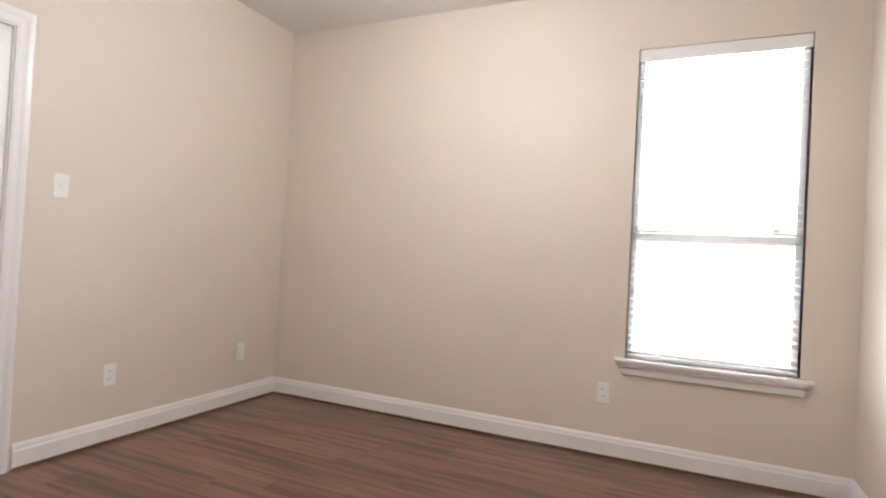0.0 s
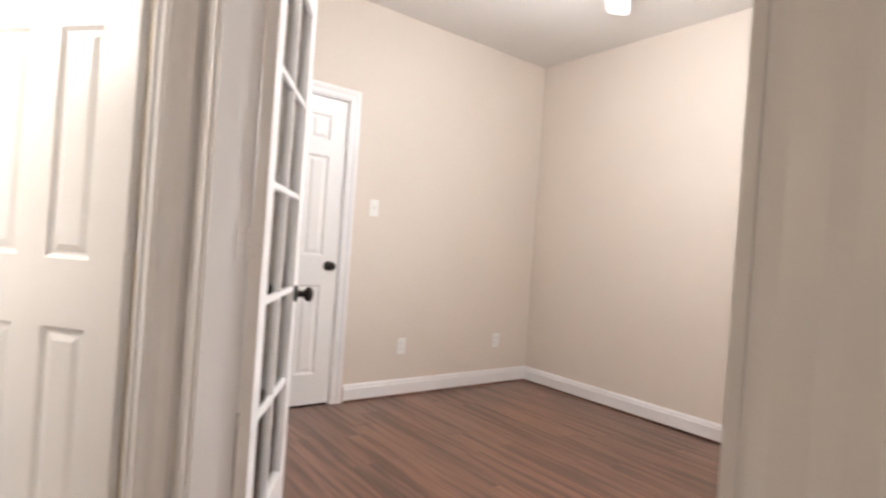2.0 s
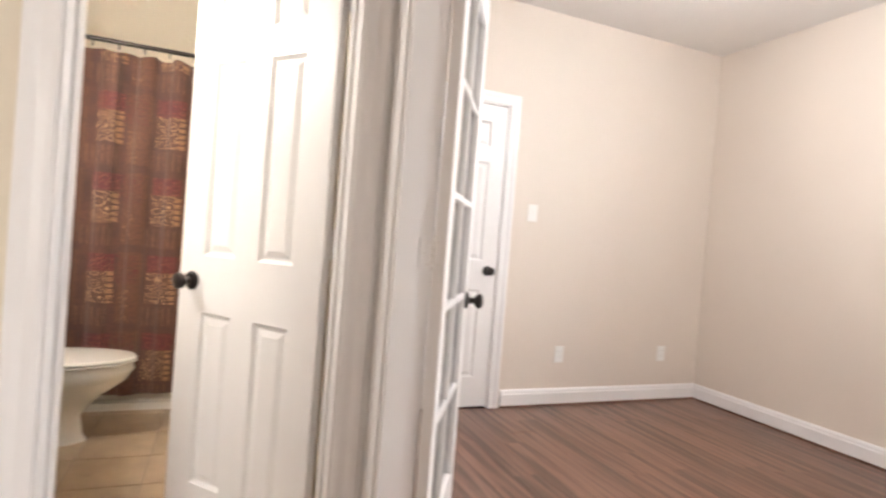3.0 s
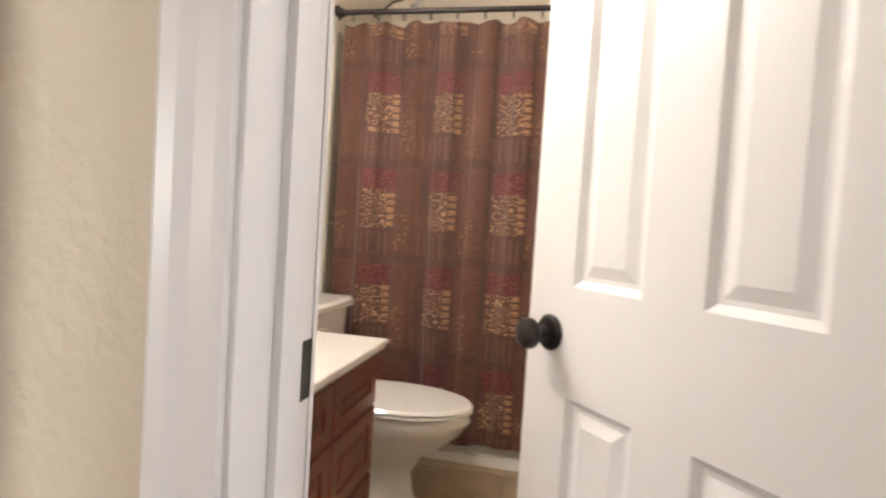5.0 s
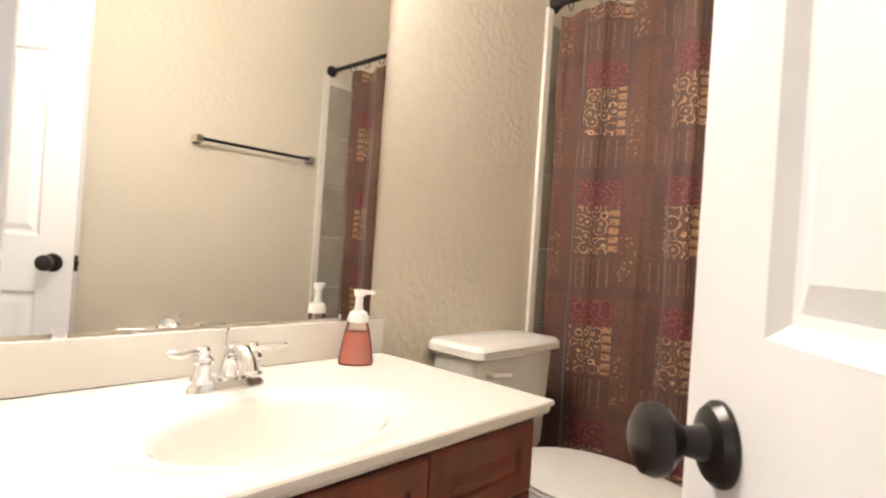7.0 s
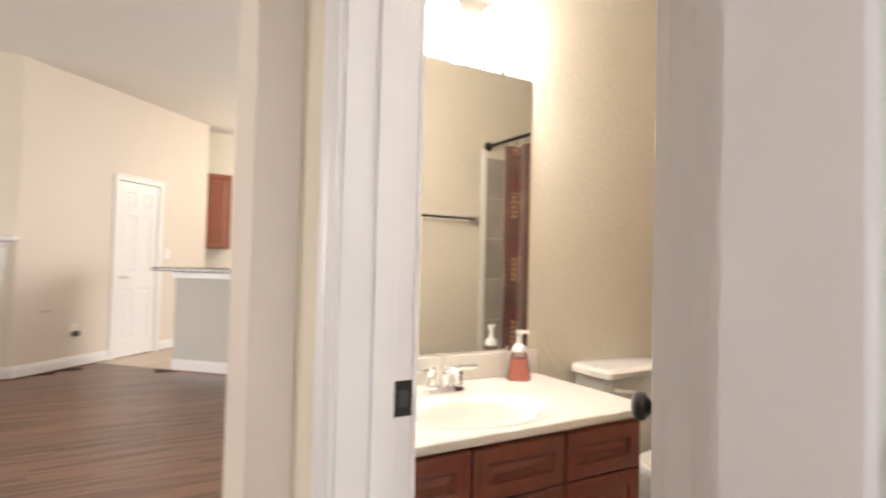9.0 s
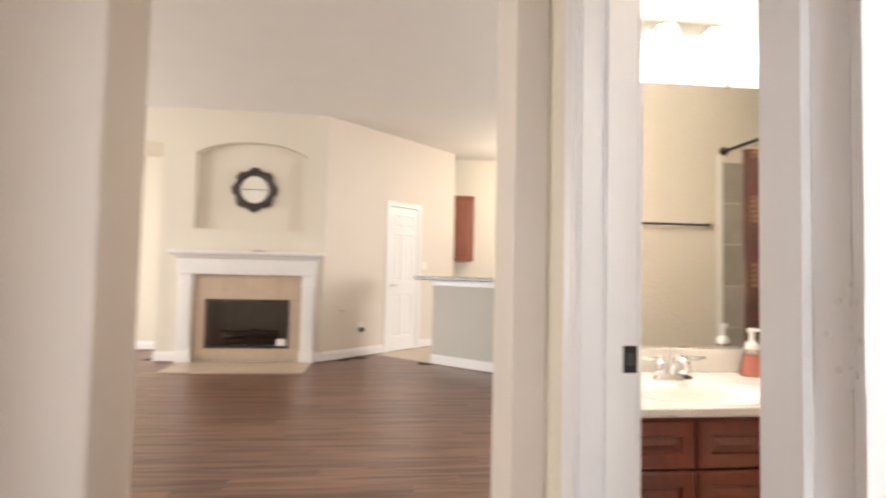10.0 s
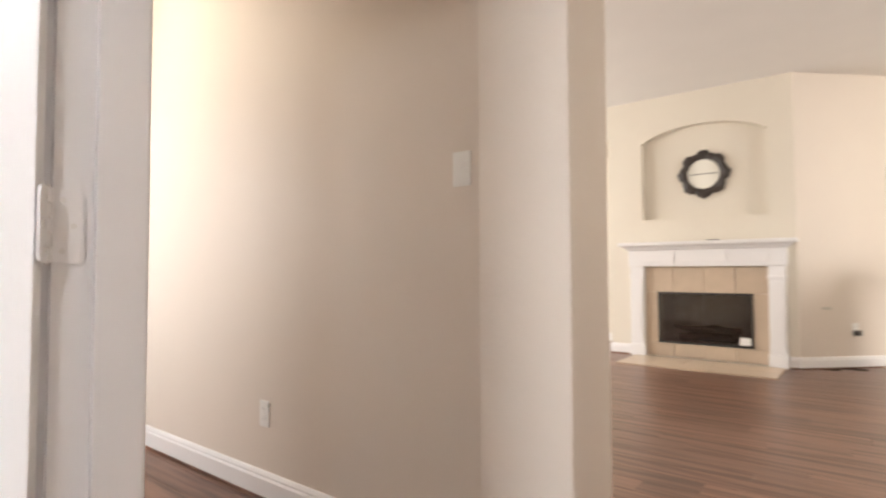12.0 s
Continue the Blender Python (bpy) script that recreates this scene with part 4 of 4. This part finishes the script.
solo("trim_tub_edge", boxes((-3.14, -3.10, -0.729, -0.715, 0, 2.03), (-3.14, -3.10, 0.795, 0.809, 0, 2.03), bevel=0.004), M_COUNTER, "cream tile edge trim beside the bathtub", "trim", kind="structure")

_tb = thing("towel_bar", "dark bronze towel bar on bathroom wall", "towel bar", pose(-2.70, 0.81, 1.505))
part("bar", tube([(-0.32, -0.06, 0), (0.32, -0.06, 0)], 0.008, 14), M_BRONZE, _tb, smooth=True)
for _x in (-0.32, 0.32):
    part("bracket", boxes((_x - 0.016, _x + 0.016, -0.07, 0, -0.018, 0.018), bevel=0.004), M_NICKEL, _tb)

# shower wall tiles
_st = finish(boxes((0, 0.298, 0, 0.007, 0, 0.298), bevel=0.0015), "tile", M_TILE_W)
_walln = bpy.data.objects["wall_bath_north"]
_walls = bpy.data.objects["wall_bath_south"]
_wallw = bpy.data.objects["wall_bath_west"]
for _i in range(3):
    for _j in range(5):
        _zz = 0.47 + _j * 0.302
        if _i < 2:
            part("tile", _st, M_TILE_W, _walln, "", pose(-3.14 - (_i + 1) * 0.302, 0.802, _zz))
            part("tile", _st, M_TILE_W, _walls, "", pose(-3.14 - (_i + 1) * 0.302, -0.729, _zz))
for _i in range(5):
    for _j in range(5):
        part("tile", _st, M_TILE_W, _wallw, "", pose(-3.949, -0.70 + (_i + 1) * 0.302, 0.47 + _j * 0.302, 0, 0, -90))


# ---- living room things ----
def fireplace():
    root = thing("fireplace", "white mantel fireplace with tan tile and glass doors", "fireplace", pose(0.915, -5.35, 0) @ Matrix.Diagonal((1.06, 1, 1, 1)))
    for s in (-1, 1):
        p = part("pilaster", boxes((s * 0.60 - 0.0, s * 0.745, 0.001, 0.075, 0.14, 1.05), (s * 0.62, s * 0.725, 0.075, 0.085, 0.20, 0.88), (s * 0.59, s * 0.755, 0.001, 0.09, 0, 0.14), (s * 0.59, s * 0.755, 0.001, 0.092, 0.92, 0.95), bevel=0.004), M_TRIM, root)
    part("frieze", boxes((-0.76, 0.76, 0.001, 0.085, 1.052, 1.235), (-0.60, -0.28, 0.085, 0.097, 1.10, 1.19), (-0.24, 0.24, 0.085, 0.097, 1.10, 1.19), (0.28, 0.60, 0.085, 0.097, 1.10, 1.19), bevel=0.004), M_TRIM, root)
    part("crown", loft([[(s * (0.76 + o), 0.001, z) for s in (-1, 1)][::-1] + [(s * (0.76 + o), 0.087 + o, z) for s in (-1, 1)] for o, z in ((0.0, 1.236), (0.02, 1.25), (0.03, 1.27), (0.06, 1.285), (0.06, 1.292))]), M_TRIM, root)
    part("shelf", boxes((-0.85, 0.85, 0.001, 0.185, 1.293, 1.330), bevel=0.006), M_TRIM, root, "white mantel shelf")
    for xa, xb, za, zb in ((-0.595, -0.46, 0.17, 0.75), (0.46, 0.595, 0.17, 0.75), (-0.595, -0.30, 0.755, 1.045), (-0.295, -0.002, 0.755, 1.045), (0.002, 0.295, 0.755, 1.045), (0.30, 0.595, 0.755, 1.045), (-0.595, -0.30, 0.02, 0.166), (-0.295, -0.002, 0.02, 0.166), (0.002, 0.295, 0.02, 0.166), (0.30, 0.595, 0.02, 0.166)):
        part("tile", boxes((xa, xb, 0.002, 0.022, za, zb), bevel=0.002), M_STONE, root)
    part("firebox", boxes((-0.46, 0.46, -0.60, -0.58, 0.17, 0.75), (-0.46, -0.44, -0.58, 0, 0.17, 0.75), (0.44, 0.46, -0.58, 0, 0.17, 0.75), (-0.44, 0.44, -0.58, 0, 0.17, 0.19), (-0.44, 0.44, -0.58, 0, 0.73, 0.75)), M_BRICKBACK, root, "sooty firebox lining")
    part("door_frame", boxes((-0.46, 0.46, 0.003, 0.03, 0.735, 0.755), (-0.46, 0.46, 0.003, 0.03, 0.172, 0.190), (-0.46, -0.44, 0.003, 0.03, 0.19, 0.735), (0.44, 0.46, 0.003, 0.03, 0.19, 0.735)), M_FIREBOX, root)
    for xa, xb in ((-0.44, -0.002), (0.002, 0.44)):
        part("glass_door", boxes((xa, xb, 0.012, 0.016, 0.19, 0.735)), M_FIREGLASS, root, "smoked glass door")
    part("sticker", boxes((-0.43, -0.33, 0.0165, 0.0175, 0.20, 0.28)), M_PLASTIC, root, "white paper label")
    for k, (a, r, x, y, z) in enumerate(((8, 0.045, 0, -0.30, 0.24), (-14, 0.04, 0.05, -0.22, 0.24), (20, 0.042, -0.04, -0.26, 0.32), (-25, 0.03, 0.1, -0.2, 0.33))):
        ln = 0.28
        part("log", tube([(x + ln * q * math.cos(radians(a)), y + ln * q * math.sin(radians(a)) * 0.4, z + 0.02 * math.sin(q * 5 + k)) for q in (-1, -0.5, 0, 0.5, 1)], [r * 0.85, r, r * 1.05, r, r * 0.8], 12), M_LOG, root, "charred ceramic log", smooth=True)
    part("grate", boxes((-0.28, 0.28, -0.36, -0.34, 0.20, 0.215), (-0.28, 0.28, -0.18, -0.16, 0.20, 0.215), *[(x, x + 0.015, -0.38, -0.14, 0.19, 0.20) for x in (-0.25, -0.12, 0.0, 0.12, 0.24)]), M_FIREBOX, root)


fireplace()
_hearth = thing("hearth", "flat tan stone tile hearth before the fireplace", "hearth", pose(0.90, -5.35, 0) @ Matrix.Diagonal((1.03, 1, 1, 1)))
for _k in range(5):
    part("tile", boxes((-0.735 + _k * 0.294, -0.735 + _k * 0.294 + 0.290, 0.10, 0.42, 0.0, 0.014), bevel=0.002), M_STONE, _hearth)
    part("tile", boxes((-0.735 + _k * 0.294, -0.735 + _k * 0.294 + 0.290, 0.424, 0.735, 0.0, 0.014), bevel=0.002), M_STONE, _hearth)
solo("mantel_remote", boxes((-0.06, 0.06, -0.02, 0.02, 0, 0.012), bevel=0.003), M_SLOT, "small dark remote lying on mantel shelf", "remote", pose(0.79, -5.25, 1.331))


def wreath_mirror():
    root = thing("round_mirror", "round mirror in a dark scalloped twig frame", "mirror", pose(0.91, -5.446, 2.10))
    bm = bmesh.new()
    rings = []
    n = 96
    for k in range(n):
        t = 2 * math.pi * k / n
        ro = 0.245 + 0.035 * abs(math.cos(4 * t)) ** 1.5 + 0.006 * math.sin(23 * t)
        ri = 0.165
        sec = [(ri, 0.004), (ri + 0.01, 0.03), ((ri + ro) / 2, 0.05 + 0.006 * math.sin(17 * t)), (ro - 0.01, 0.03), (ro, 0.004)]
        rings.append([bm.verts.new((r * math.cos(t), y, r * math.sin(t))) for r, y in sec])
    for k in range(n):
        a, b = rings[k], rings[(k + 1) % n]
        for q in range(5):
            bm.faces.new((a[q], a[(q + 1) % 5], b[(q + 1) % 5], b[q]))
    part("frame", bm, M_WREATH, root, smooth=True)
    part("face", lathe([(0, 0), (0.17, 0), (0.168, 0.010), (0, 0.012)], 48, pose(0, 0.003, 0, -90)), M_FACE, root, "pale round face", smooth=True)
    part("divider", boxes((-0.15, 0.15, 0.0155, 0.019, -0.004, 0.004)), M_WREATH, root)


wreath_mirror()


def wall_cabinet(m, w=0.38):
    root = thing("kitchen_cabinet", "cherry wood kitchen wall cabinet", "cabinet", m)
    part("body", boxes((0, w, 0, 0.30, 0, 1.07)), M_KITWOOD, root)
    rings = [[(0.01, 0.301, 0.01), (w - 0.01, 0.301, 0.01), (w - 0.01, 0.301, 1.06), (0.01, 0.301, 1.06)]]
    for i, o in ((0, 0.018), (0.055, 0.018), (0.06, 0.008), (0.085, 0.014)):
        rings.append([(0.01 + i, 0.301 + o, 0.01 + i), (w - 0.01 - i, 0.301 + o, 0.01 + i), (w - 0.01 - i, 0.301 + o, 1.06 - i), (0.01 + i, 0.301 + o, 1.06 - i)])
    part("door", loft(rings), M_KITWOOD, root)


wall_cabinet(pose(-2.16, -7.58, 1.32))
wall_cabinet(pose(-3.35, -7.58, 1.32))

# ---- pieces of the floors ----
_kt = finish(boxes((0, 0.30, 0, 0.30, -0.002, 0.004), bevel=0.0015), "tile", M_KTILE)
_kfloor = solo("floor_kitchen", diag(boxes((0.90, 3.6, 0.004, 2.9, -0.003, 0.001))), M_GROUT, "pale tan kitchen floor tiles", "floor", kind="structure")
for _i in range(8):
    for _j in range(4):
        part("tile", _kt, M_KTILE, _kfloor, "", DIAG @ pose(0.905 + _i * 0.305, 0.01 + _j * 0.305, 0.001))
_bt = finish(boxes((0, 0.302, 0, 0.302, -0.006, 0.0), bevel=0.0015), "tile", M_TILE_F)
_bfloor = bpy.data.objects["floor_bath"]
for _i in range(7):
    for _j in range(6):
        if -3.21 + (_i + 1) * 0.306 <= -1.05 and -0.73 + _j * 0.306 < 0.83:
            part("tile", _bt, M_TILE_F, _bfloor, "", pose(-3.42 + (_i) * 0.306, -0.99 + (_j + 1) * 0.306 - 0.03, 0))
_floor = bpy.data.objects["floor"]
_cache = {}
_rng = random.Random(11)


def planks(x0, x1, y0, y1, keep=lambda x, y: True):
    wd, y = 0.148, y0
    while y < y1 - 0.01:
        w = min(wd, y1 - y)
        x = x0 - _rng.uniform(0, 1.2)
        while x < x1:
            a, b = max(x, x0), min(x + 1.22, x1)
            if b - a > 0.02 and keep((a + b) / 2, y):
                key = (round(b - a, 2), round(w, 3))
                if key not in _cache:
                    _cache[key] = finish(boxes((0.0006, key[0] - 0.0006, 0.0006, key[1] - 0.0006, -0.008, 0.0), bevel=0.0008), "plank", M_PLANK)
                part("plank", _cache[key], M_PLANK, _floor, "", pose(a, y, 0))
            x += 1.22
        y += wd


planks(-2.93, 0.69, 0.935, 4.04)
planks(-1.26, 4.5, -0.33, 0.935)
planks(-2.4, 4.2, -6.35, -0.33, lambda x, y: not (y < -5.6 and 0 < x < 1.9) and not (x < -1.6 and y < -5.0))
